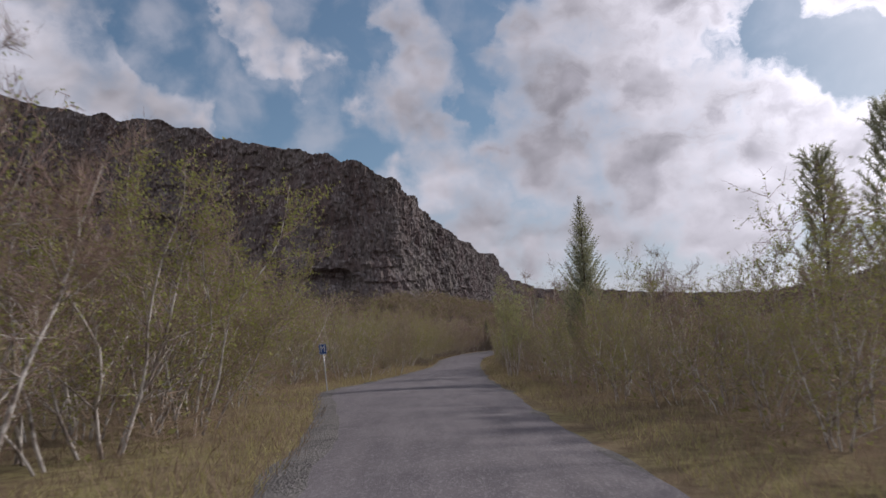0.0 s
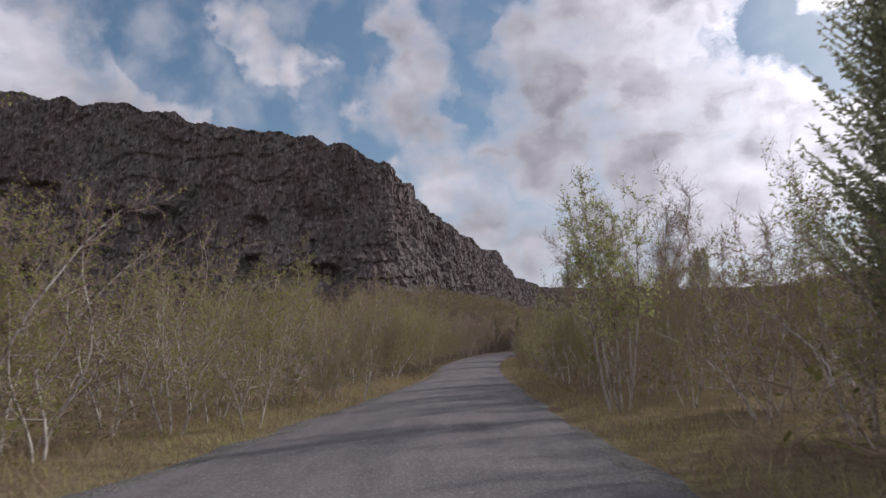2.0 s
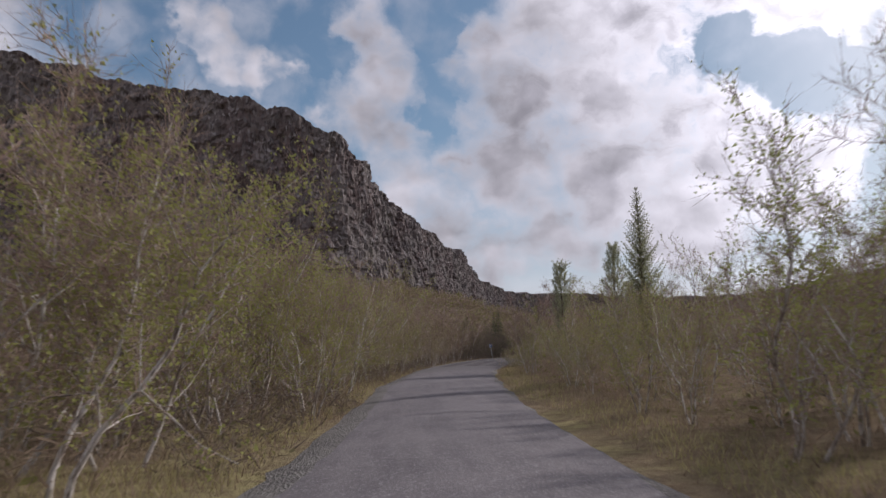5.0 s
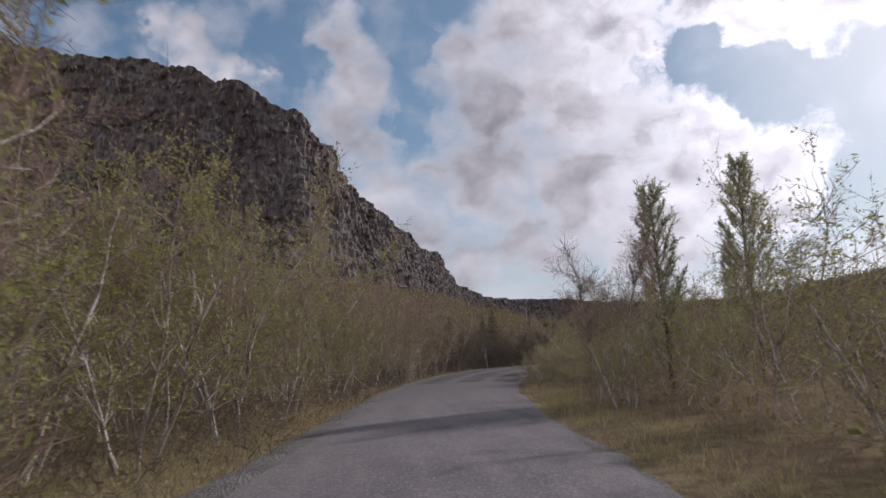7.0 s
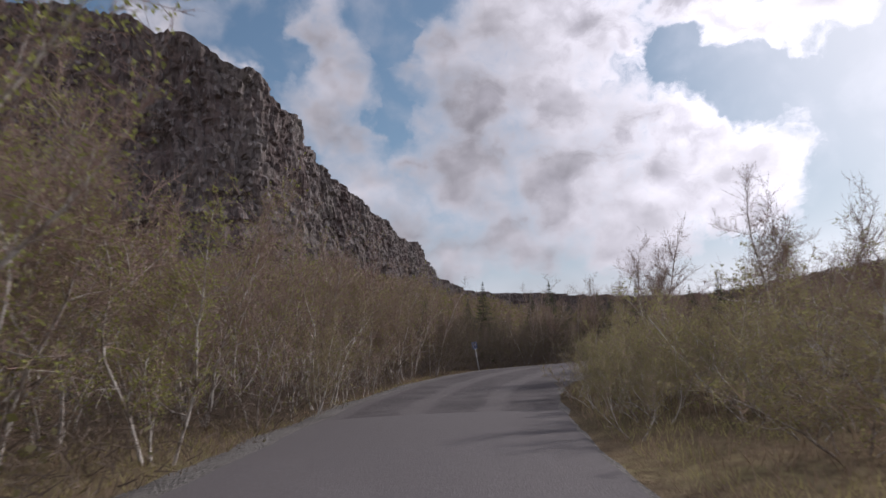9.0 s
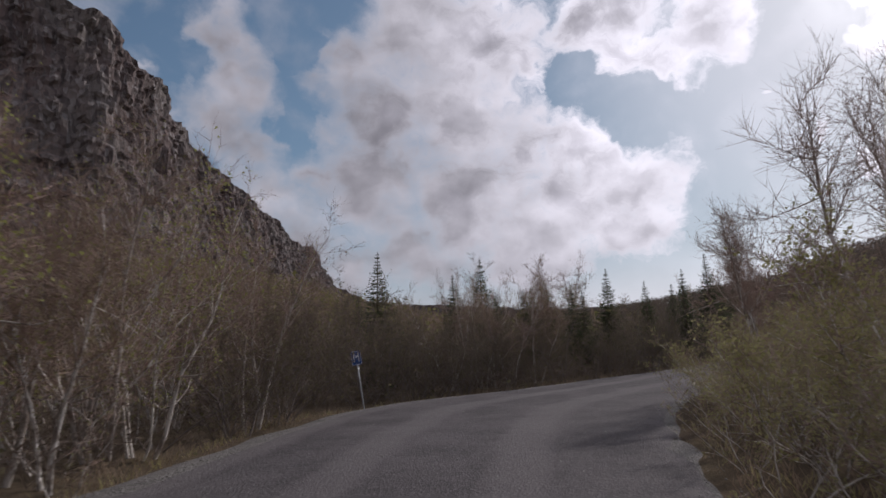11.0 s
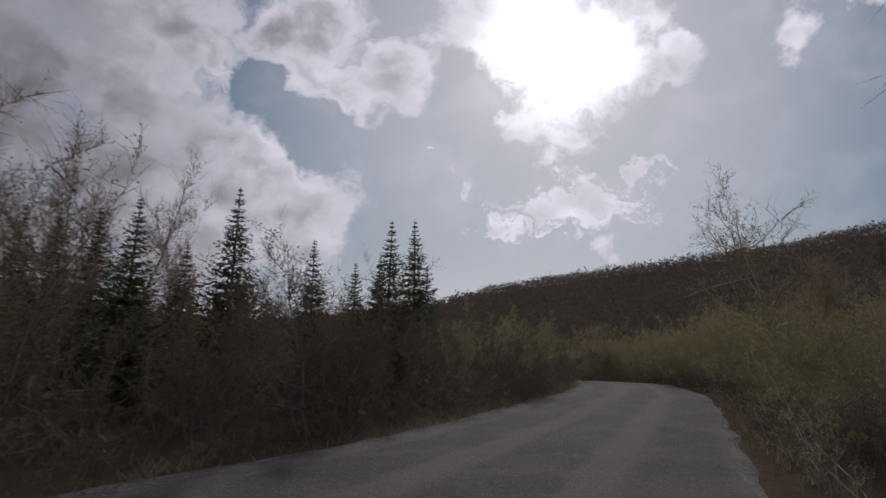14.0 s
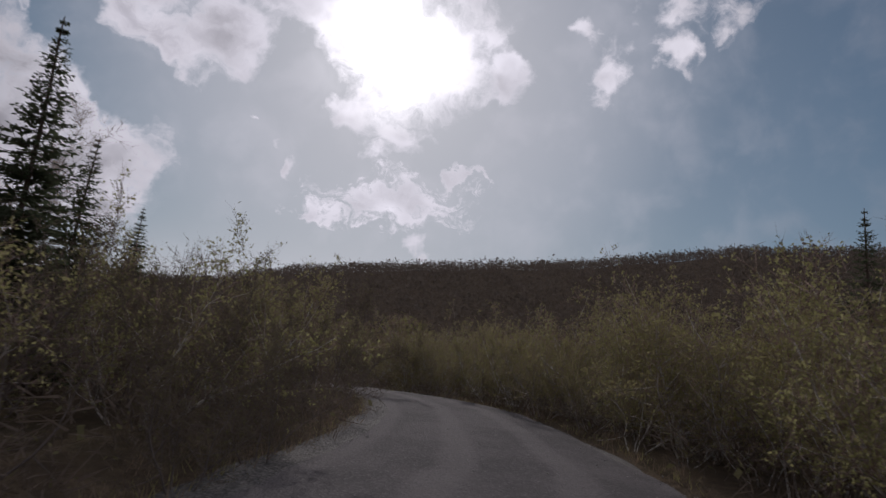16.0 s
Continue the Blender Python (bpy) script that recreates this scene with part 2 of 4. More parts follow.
def build_dirt_road(n, bsdf, out):
    p = place(n)
    stone = n.add("ShaderNodeTexVoronoi")
    n.link(p, stone.inputs["Vector"])
    stone.inputs["Scale"].default_value = 34.0
    bits = n.add("ShaderNodeSeparateColor")
    n.link(stone.outputs["Color"], bits.inputs[0])
    patch = n.noise(p, 0.6, 6.0, 0.65).outputs["Fac"]
    across = n.add("ShaderNodeUVMap").outputs["UV"]
    lane = n.add("ShaderNodeSeparateXYZ")
    n.link(across, lane.inputs[0])
    wear = n.math("SINE", n.math("ADD", n.math("MULTIPLY", lane.outputs["X"], 18.8), n.math("MULTIPLY", patch, 2.0)))
    c = n.mix(n.remap(patch, 0.35, 0.65), (0.0643, 0.0568, 0.0585), (0.0955, 0.0848, 0.0857))
    c = n.mix(n.remap(wear, 0.1, 0.9, 0.0, 0.55), c, (0.147, 0.131, 0.131))
    c = n.mix(n.remap(bits.outputs[0], 0.6, 1.0, 0.0, 0.3), c, (0.205, 0.188, 0.187))
    c = n.mix(n.remap(bits.outputs[1], 0.7, 1.0, 0.0, 0.35), c, (0.0487, 0.0444, 0.0464))
    n.link(c, bsdf.inputs["Base Color"])
    bsdf.inputs["Roughness"].default_value = 0.95
    bsdf.inputs["Specular IOR Level"].default_value = 0.1
    bump(n, bsdf, n.math("ADD", stone.outputs["Distance"], patch), 0.6, 0.02)


def build_gravel(n, bsdf, out):
    p = place(n)
    stone = n.add("ShaderNodeTexVoronoi")
    n.link(p, stone.inputs["Vector"])
    stone.inputs["Scale"].default_value = 26.0
    bits = n.add("ShaderNodeSeparateColor")
    n.link(stone.outputs["Color"], bits.inputs[0])
    patch = n.noise(p, 0.8, 5.0, 0.6).outputs["Fac"]
    c = n.mix(n.remap(patch, 0.35, 0.65), (0.10, 0.093, 0.088), (0.155, 0.144, 0.134))
    c = n.mix(n.remap(bits.outputs[0], 0.3, 1.0, 0.0, 0.6), c, (0.24, 0.225, 0.21))
    n.link(c, bsdf.inputs["Base Color"])
    bsdf.inputs["Roughness"].default_value = 0.95
    bsdf.inputs["Specular IOR Level"].default_value = 0.1
    bump(n, bsdf, stone.outputs["Distance"], 0.8, 0.04)


def build_ground(n, bsdf, out):
    p = place(n)
    a = n.noise(p, 0.35, 6.0, 0.6).outputs["Fac"]
    b = n.noise(p, 3.5, 6.0, 0.65).outputs["Fac"]
    d = n.noise(n.mapped(p, (1, 1, 0.4)), 26.0, 3.0, 0.7).outputs["Fac"]
    c = n.mix(n.remap(a, 0.38, 0.62), (0.215, 0.165, 0.112), (0.27, 0.235, 0.12))
    c = n.mix(n.remap(b, 0.4, 0.65, 0.0, 0.8), c, (0.15, 0.108, 0.074))
    c = n.mix(n.remap(d, 0.5, 0.75, 0.0, 0.6), c, (0.36, 0.31, 0.16))
    high = n.add("ShaderNodeSeparateXYZ")
    n.link(p, high.inputs[0])
    c = n.mix(n.remap(high.outputs["Z"], 6.0, 14.0, 0.0, 0.85), c, (0.115, 0.094, 0.080))
    # bare heath soil beyond the grassy straight
    edge = n.math("ADD", high.outputs["Y"], n.math("MULTIPLY", a, 18.0))
    c = n.mix(n.remap(edge, 103.0, 116.0, 0.0, 0.85), c, n.mix(n.remap(b, 0.4, 0.65), (0.085, 0.066, 0.052), (0.13, 0.10, 0.07)))
    n.link(c, bsdf.inputs["Base Color"])
    bsdf.inputs["Roughness"].default_value = 1.0
    bsdf.inputs["Specular IOR Level"].default_value = 0.0
    bump(n, bsdf, n.math("ADD", b, n.math("MULTIPLY", d, 0.4)), 1.0, 0.12)


def build_cliff(n, bsdf, out):
    p = place(n)
    col = n.noise(n.mapped(p, (1, 1, 0.22)), 0.9, 6.0, 0.65).outputs["Fac"]
    block = n.add("ShaderNodeTexVoronoi")
    n.link(n.mapped(p, (1, 1, 0.42)), block.inputs["Vector"])
    block.inputs["Scale"].default_value = 0.85
    bits = n.add("ShaderNodeSeparateColor")
    n.link(block.outputs["Color"], bits.inputs[0])
    wide = n.noise(n.mapped(p, (1, 1, 0.6)), 0.09, 6.0, 0.62).outputs["Fac"]
    fine = n.noise(n.mapped(p, (1, 1, 0.5)), 2.6, 4.0, 0.7).outputs["Fac"]
    chip = n.add("ShaderNodeTexVoronoi")
    n.link(n.mapped(p, (1, 1, 0.5)), chip.inputs["Vector"])
    chip.inputs["Scale"].default_value = 1.8
    bits2 = n.add("ShaderNodeSeparateColor")
    n.link(chip.outputs["Color"], bits2.inputs[0])
    c = n.mix(n.remap(wide, 0.40, 0.58), (0.131, 0.0977, 0.0914), (0.156, 0.134, 0.125))
    c = n.mix(n.remap(bits.outputs[0], 0.3, 1.0, 0.0, 0.45), c, (0.191, 0.166, 0.156))
    c = n.mix(n.remap(bits2.outputs[1], 0.7, 1.0, 0.0, 0.8), c, (0.267, 0.244, 0.236))
    c = n.mix(n.remap(bits2.outputs[0], 0.55, 1.0, 0.0, 0.75), c, (0.0636, 0.0508, 0.0492))
    c = n.mix(n.remap(col, 0.52, 0.68, 0.0, 0.75), c, (0.0541, 0.0429, 0.0422))
    c = n.mix(n.remap(wide, 0.58, 0.7, 0.0, 0.4), c, (0.121, 0.107, 0.0703))
    c = n.mix(n.remap(fine, 0.62, 0.8, 0.0, 0.5), c, (0.242, 0.222, 0.211))
    n.link(c, bsdf.inputs["Base Color"])
    bsdf.inputs["Roughness"].default_value = 0.95
    bsdf.inputs["Specular IOR Level"].default_value = 0.15
    h = n.math("ADD", n.math("MULTIPLY", col, 0.8), n.math("ADD", n.math("MULTIPLY", bits.outputs[1], 0.7), n.math("MULTIPLY", bits2.outputs[2], 0.6)))
    h = n.math("ADD", h, n.math("ADD", n.math("MULTIPLY", chip.outputs["Distance"], 0.4), n.math("MULTIPLY", fine, 0.4)))
    bump(n, bsdf, h, 0.7, 0.55)


def build_bark(n, bsdf, out):
    g = n.add("ShaderNodeTexCoord").outputs["Object"]
    rnd = n.add("ShaderNodeObjectInfo").outputs["Random"]
    a = n.noise(n.mapped(g, (1, 1, 0.35)), 9.0, 5.0, 0.65).outputs["Fac"]
    b = n.noise(n.mapped(g, (1, 1, 3.0)), 22.0, 3.0, 0.6).outputs["Fac"]
    c = n.mix(n.remap(a, 0.38, 0.56), (0.16, 0.125, 0.10), (0.60, 0.56, 0.51))
    c = n.mix(n.remap(b, 0.58, 0.72, 0.0, 0.8), c, (0.07, 0.055, 0.05))
    c = n.mix(n.math("MULTIPLY", rnd, 0.45), c, (0.20, 0.15, 0.12))
    n.link(c, bsdf.inputs["Base Color"])
    bsdf.inputs["Roughness"].default_value = 0.8
    bump(n, bsdf, b, 0.5, 0.01)


def build_twig(n, bsdf, out):
    rnd = n.add("ShaderNodeObjectInfo").outputs["Random"]
    isl = n.add("ShaderNodeNewGeometry").outputs["Random Per Island"]
    c = n.mix(rnd, (0.30, 0.205, 0.18), (0.34, 0.255, 0.205))
    c = n.mix(n.remap(isl, 0.6, 1.0, 0.0, 0.7), c, (0.30, 0.25, 0.20))
    n.link(c, bsdf.inputs["Base Color"])
    bsdf.inputs["Roughness"].default_value = 0.95
    bsdf.inputs["Specular IOR Level"].default_value = 0.05


def leafy(colors, through_share):
    def build(n, bsdf, out):
        rnd = n.add("ShaderNodeObjectInfo").outputs["Random"]
        isl = n.add("ShaderNodeNewGeometry").outputs["Random Per Island"]
        c = n.mix(isl, colors[0], colors[1])
        c = n.mix(n.math("MULTIPLY", rnd, 0.7), c, colors[2])
        n.link(c, bsdf.inputs["Base Color"])
        bsdf.inputs["Roughness"].default_value = 1.0
        bsdf.inputs["Specular IOR Level"].default_value = 0.0
        glass = n.add("ShaderNodeBsdfTranslucent")
        n.link(c, glass.inputs["Color"])
        both = n.add("ShaderNodeMixShader")
        both.inputs[0].default_value = through_share
        n.link(bsdf.outputs[0], both.inputs[1])
        n.link(glass.outputs[0], both.inputs[2])
        n.link(both.outputs[0], out.inputs["Surface"])
    return build


def plain(color, rough=0.5, metal=0.0, spots=0.15):
    def build(n, bsdf, out):
        g = n.add("ShaderNodeTexCoord").outputs["Object"]
        a = n.noise(g, 14.0, 4.0, 0.6).outputs["Fac"]
        c = n.mix(n.remap(a, 0.45, 0.75, 0.0, spots), color, tuple(0.4 * v for v in color))
        n.link(c, bsdf.inputs["Base Color"])
        bsdf.inputs["Roughness"].default_value = rough
        bsdf.inputs["Metallic"].default_value = metal
    return build


ROAD = material("worn_chipseal", build_road)
DIRT_ROAD = material("gravel_road", build_dirt_road)
STONE = material("loose_stone", plain((0.24, 0.225, 0.215), 0.9, 0.0, 0.3))
GRAVEL = material("roadside_gravel", build_gravel)
GROUND = material("heath_ground", build_ground)
CLIFF = material("basalt", build_cliff)
BARK = material("birch_bark", build_bark)
TWIG = material("birch_twigs", build_twig)
LEAF = material("young_birch_leaves", leafy(((0.26, 0.285, 0.08), (0.38, 0.40, 0.14), (0.32, 0.31, 0.11)), 0.3))
OLIVE = material("olive_birch_leaves", leafy(((0.27, 0.262, 0.115), (0.40, 0.385, 0.18), (0.33, 0.295, 0.14)), 0.4))
FRESH = material("fresh_leaves", leafy(((0.30, 0.34, 0.12), (0.44, 0.47, 0.21), (0.38, 0.41, 0.16)), 0.5))
NEEDLE = material("spruce_needles", leafy(((0.06, 0.072, 0.042), (0.115, 0.135, 0.070), (0.09, 0.105, 0.068)), 0.42))
PINE = material("pine_needles", leafy(((0.25, 0.255, 0.16), (0.39, 0.395, 0.255), (0.32, 0.325, 0.21)), 0.55))
TRUNK = material("conifer_bark", plain((0.09, 0.065, 0.05), 0.9))
GRASS = material("dry_grass", leafy(((0.30, 0.26, 0.115), (0.46, 0.40, 0.21), (0.33, 0.32, 0.13)), 0.35))
HEATH = material("brown_heath", leafy(((0.23, 0.168, 0.13), (0.35, 0.255, 0.19), (0.29, 0.225, 0.15)), 0.28))
FAR_LEAF = material("far_young_leaves", leafy(((0.19, 0.185, 0.07), (0.28, 0.27, 0.11), (0.23, 0.20, 0.09)), 0.22))
SLOPE = material("slope_scrub", leafy(((0.135, 0.108, 0.094), (0.17, 0.138, 0.117), (0.15, 0.124, 0.10)), 0.2))
THICKET = material("far_twigs", leafy(((0.21, 0.155, 0.122), (0.33, 0.25, 0.20), (0.28, 0.212, 0.16)), 0.18))
# darker copies of heath, birch wood and leaves: shade at the bend as colour
SHADED_HEATH = material("shaded_heath", leafy(((0.135, 0.103, 0.092), (0.215, 0.163, 0.14), (0.175, 0.143, 0.112)), 0.15))
SHADED_WOOD = material("shaded_birch_wood", plain((0.17, 0.14, 0.125), 0.9, 0.0, 0.6))
SHADED_LEAF = material("shaded_olive_leaves", leafy(((0.145, 0.138, 0.075), (0.225, 0.212, 0.11), (0.185, 0.16, 0.088)), 0.25))
UNDER = material("pale_undergrowth", leafy(((0.26, 0.19, 0.15), (0.39, 0.295, 0.235), (0.32, 0.255, 0.175)), 0.35))
SIGN_BLUE = material("sign_blue", plain((0.012, 0.06, 0.22), 0.4))
SIGN_WHITE = material("sign_white", plain((0.60, 0.61, 0.63), 0.5))
STEEL = material("galvanised_steel", plain((0.42, 0.43, 0.44), 0.5, 0.7))
POST_WHITE = material("post_plastic", plain((0.62, 0.60, 0.55), 0.6, 0.0, 0.4))
POST_GREY = material("post_band", plain((0.10, 0.10, 0.11), 0.5))


# ---------- mesh helpers ----------
class Soup:
    """Vertices and faces gathered for one mesh."""

    def __init__(self):
        self.v, self.f = [], []

    def tube(self, points, radii, sides=5, cap=True):
        start = len(self.v)
        for i, p in enumerate(points):
            a, b = points[max(i - 1, 0)], points[min(i + 1, len(points) - 1)]
            d = (b - a).normalized()
            u = d.cross(Vector((0.31, 0.87, 0.38))).normalized()
            w = d.cross(u)
            for k in range(sides):
                t = 2 * math.pi * k / sides
                q = p + (u * math.cos(t) + w * math.sin(t)) * radii[i]
                self.v.append((q.x, q.y, q.z))
        for i in range(len(points) - 1):
            for k in range(sides):
                k2 = (k + 1) % sides
                self.f.append((start + i * sides + k, start + i * sides + k2, start + (i + 1) * sides + k2, start + (i + 1) * sides + k))
        if cap:
            self.f.append(tuple(start + (len(points) - 1) * sides + k for k in range(sides)))

    def spike(self, a, b, r):
        """A three-sided tapering twig."""
        d = (b - a).normalized()
        u = d.cross(Vector((0.31, 0.87, 0.38))).normalized() * r
        w = d.cross(u)
        s = len(self.v)
        for q in (a + u, a - 0.5 * u + 0.87 * w, a - 0.5 * u - 0.87 * w, b):
            self.v.append((q.x, q.y, q.z))
        self.f += [(s, s + 1, s + 3), (s + 1, s + 2, s + 3), (s + 2, s, s + 3)]

    def thorn(self, a, b, side, r):
        """A hair-thin twig tip."""
        s = len(self.v)
        for q in (a + side * r, a - side * r, b):
            self.v.append((q.x, q.y, q.z))
        self.f.append((s, s + 1, s + 2))

    def leaf(self, c, d, side, length, width):
        s = len(self.v)
        for q in (c, c + d * (0.5 * length) + side * width, c + d * length, c + d * (0.5 * length) - side * width):
            self.v.append((q.x, q.y, q.z))
        self.f.append((s, s + 1, s + 2, s + 3))

    def leaflet(self, c, d, side, length, width):
        s = len(self.v)
        for q in (c - side * width, c + d * length, c + side * width):
            self.v.append((q.x, q.y, q.z))
        self.f.append((s, s + 1, s + 2))

    def box(self, x0, y0, z0, x1, y1, z1):
        s = len(self.v)
        self.v += [(x, y, z) for z in (z0, z1) for x, y in ((x0, y0), (x1, y0), (x1, y1), (x0, y1))]
        self.f += [tuple(s + k for k in q) for q in ((3, 2, 1, 0), (4, 5, 6, 7), (0, 1, 5, 4), (1, 2, 6, 5), (2, 3, 7, 6), (3, 0, 4, 7))]

    def mesh(self, name, mat, smooth=False):
        me = bpy.data.meshes.new(name)
        me.from_pydata(self.v, [], self.f)
        me.materials.append(mat)
        if smooth:
            me.polygons.foreach_set("use_smooth", [True] * len(me.polygons))
        me.update()
        return me


def part(name, soup, mat, parent=None, label="", smooth=False):
    ob = new(name, soup.mesh(name, mat, smooth))
    ob.parent = parent
    return tagged(ob, label)


def rnd_dir(rng, up=0.0):
    while True:
        v = Vector((rng.uniform(-1, 1), rng.uniform(-1, 1), rng.uniform(-1, 1)))
        if 0.05 < v.length < 1:
            v.normalize()
            v.z += up
            return v.normalized()


def lattice(ix, iy, seed):
    h = (ix * 374761393 + iy * 668265263 + seed * 974634721) & 0xFFFFFFFF
    h = ((h ^ (h >> 13)) * 1274126177) & 0xFFFFFFFF
    return ((h ^ (h >> 16)) & 0xFFFF) / 65535.0


def vnoise(x, y, seed=0):
    """Smooth value noise on numpy arrays, 0 to 1."""
    x, y = np.asarray(x, float), np.asarray(y, float)
    ix, iy = np.floor(x).astype(np.int64), np.floor(y).astype(np.int64)
    fx, fy = x - ix, y - iy
    fx, fy = fx * fx * (3 - 2 * fx), fy * fy * (3 - 2 * fy)
    a, b = lattice(ix, iy, seed), lattice(ix + 1, iy, seed)
    c, d = lattice(ix, iy + 1, seed), lattice(ix + 1, iy + 1, seed)
    return (a * (1 - fx) + b * fx) * (1 - fy) + (c * (1 - fx) + d * fx) * fy


def fbm(x, y, seed=0, octaves=4):
    total, amp = 0.0, 0.5
    for k in range(octaves):
        total = total + amp * vnoise(x * 2 ** k, y * 2 ** k, seed + 17 * k)
        amp *= 0.5
    return total / (1 - 0.5 ** octaves)


def smooth01(t):
    t = np.clip(t, 0, 1)
    return t * t * (3 - 2 * t)


def resample(points, count):
    """A smooth curve through 2D or 3D points, at even steps."""
    p = np.array(points, float)
    seg = np.r_[0, np.cumsum(np.linalg.norm(np.diff(p[:, :2], axis=0), axis=1))]
    m = np.gradient(p, seg, axis=0)
    s = np.linspace(0, seg[-1], count)
    i = np.clip(np.searchsorted(seg, s, side="right") - 1, 0, len(p) - 2)
    h = (seg[i + 1] - seg[i])[:, None]
    t = ((s - seg[i])[:, None]) / h
    return (p[i] * (2 * t ** 3 - 3 * t ** 2 + 1) + m[i] * h * (t ** 3 - 2 * t ** 2 + t) + p[i + 1] * (-2 * t ** 3 + 3 * t ** 2) + m[i + 1] * h * (t ** 3 - t ** 2))


# ---------- road plan ----------
# left and right edges: x, y, height
LEFT = [(-1.6, -60, -0.3), (-1.6, -20, -0.2), (-1.5, 7, -0.14), (-1.85, 12.5, -0.11), (-3.05, 20, -0.05), (-3.9, 25, 0.0), (-3.65, 29.5, 0.02), (-2.6, 38, 0.1), (-1.9, 44.6, 0.16),
        (-0.95, 52, 0.28), (0.2, 68, 0.53), (0.55, 79.7, 0.87), (1.4, 87, 1.08), (3.2, 101, 1.47), (7.2, 117, 2.05), (9.3, 122.5, 2.25), (13.2, 129.6, 2.5), (18, 131.9, 2.7),
        (23.8, 133.9, 3.05), (29.5, 135.3, 3.42), (35, 137.4, 3.83), (41.3, 139.9, 4.3), (45.6, 142.8, 4.6), (48, 146.5, 4.72), (49, 152, 4.7), (48, 161, 4.5), (44, 176, 4.2)]
RIGHT = [(2.5, -60, -0.3), (2.5, -20, -0.2), (2.4, 7.3, -0.15), (2.3, 15, -0.1), (2.45, 21, -0.05), (2.5, 25, 0.0), (2.45, 29, 0.03), (2.65, 38, 0.1), (2.85, 43.5, 0.15),
         (3.3, 53, 0.29), (4.3, 70, 0.58), (5.0, 78.5, 0.85), (5.9, 87, 1.09), (8.4, 101.5, 1.48), (12.3, 113.6, 1.95), (14.2, 117, 2.12), (17.4, 121.8, 2.35), (20.0, 124.4, 2.52),
         (24.5, 127.6, 2.85), (30.5, 130.5, 3.32), (36.5, 133.1, 3.77), (42.4, 136.2, 4.24), (48.9, 140.9, 4.68), (52.6, 146.5, 4.84), (53.2, 153, 4.8), (52, 162, 4.6), (48, 177, 4.3)]
N_ROAD = 420
both = resample([((p[0] + q[0]) / 2, (p[1] + q[1]) / 2) + p + q for p, q in zip(LEFT, RIGHT)], N_ROAD)
left_edge, right_edge = both[:, 2:5], both[:, 5:8]
middle = (left_edge + right_edge) / 2
half = np.linalg.norm((left_edge - right_edge)[:, :2], axis=1) / 2


def road_gap(x, y):
    """Distance outside the road's edge (negative on the road), and the side (-1 left, 1 right)."""
    x, y = np.atleast_1d(x).astype(float), np.atleast_1d(y).astype(float)
    best, side = np.full(x.shape, 1e9), np.zeros(x.shape)
    way = np.gradient(middle[:, :2], axis=0)
    way /= np.linalg.norm(way, axis=1)[:, None]
    for i in range(0, N_ROAD, 2):
        dx, dy = x - middle[i, 0], y - middle[i, 1]
        d = np.hypot(dx, dy) - half[i]
        near = d < best
        cross = dx * way[i, 1] - dy * way[i, 0]
        side = np.where(near, np.sign(cross), side)
        best = np.where(near, d, best)
    return best, side


def lie(x, y):
    """Height of the land as the road climbs through it."""
    total, weight = np.zeros(np.shape(x)), np.zeros(np.shape(x))
    for i in range(0, N_ROAD, 3):
        d2 = (x - middle[i, 0]) ** 2 + (y - middle[i, 1]) ** 2
        w = 1.0 / (d2 + 2.0) ** 3
        total += w * middle[i, 2]
        weight += w
    return total / weight


# ---------- terrain ----------
HUB = (20.0, 126.0)
# bearing from the hub, distance of the crest, elevation of the skyline in degrees
CREST = [(-180, 300, 3), (-60, 400, 2), (0, 420, 2.0), (24, 420, 5.0), (35, 380, 6.0), (44.5, 330, 7.2), (50, 310, 8.8), (58, 300, 10.1), (67, 300, 11.0), (86, 310, 13.2),
         (110, 320, 13), (140, 320, 10), (165, 320, 6), (180, 300, 3)]


def land(x, y, gap=None):
    x, y = np.atleast_1d(x).astype(float), np.atleast_1d(y).astype(float)
    if gap is None:
        gap = road_gap(x, y)[0]
    dx, dy = x - HUB[0], y - HUB[1]
    az, r = np.degrees(np.arctan2(dx, dy)), np.hypot(dx, dy)
    c = np.array(CREST, float)
    dist = np.interp(az, c[:, 0], c[:, 1])
    high = dist * np.tan(np.radians(np.interp(az, c[:, 0], c[:, 2]))) - 4.0
    rise = smooth01((r / dist - 0.12) / 0.90) * smooth01((gap - 6) / 70)
    beyond = np.clip(r - dist * 1.02, 0, None)
    hill = high * rise * np.clip(1 - beyond / 900, 0.1, 1) + 2.2 * (fbm(x / 14, y / 14, 5) - 0.5) * rise
    # scree apron below the cliff
    apron = 16 * smooth01(1 - (cliff_gap(x, y)) / 75)
    z = np.maximum(hill, apron)
    rough = smooth01((gap - 1.0) / 6)
    z = z + rough * (0.9 * (fbm(x / 9, y / 9, 3) - 0.45) + 0.25 * (fbm(x / 2, y / 2, 4) - 0.5))
    z = z + lie(x, y) + 0.10 * smooth01(gap / 1.5) - 0.08
    return z


# rim of the cliff: x, y, height
RIM = [(-420, 105, 104), (-240, 172, 97), (-160, 195, 92), (-110, 206, 83), (-81, 210, 79.5), (-62.7, 211, 75), (-46.4, 202, 70), (-24, 206, 64), (-14, 211, 60.6), (-9.5, 225, 59),
       (-6.5, 244, 59.5), (-6, 281, 65.5), (7, 303, 61), (17, 335, 60.5), (27, 374, 61), (36, 405, 65), (48, 455, 61), (78, 525, 57.5), (140, 590, 61), (240, 620, 60), (380, 600, 62), (560, 500, 66)]
N_RIM = 2300
rim = resample(RIM, N_RIM)


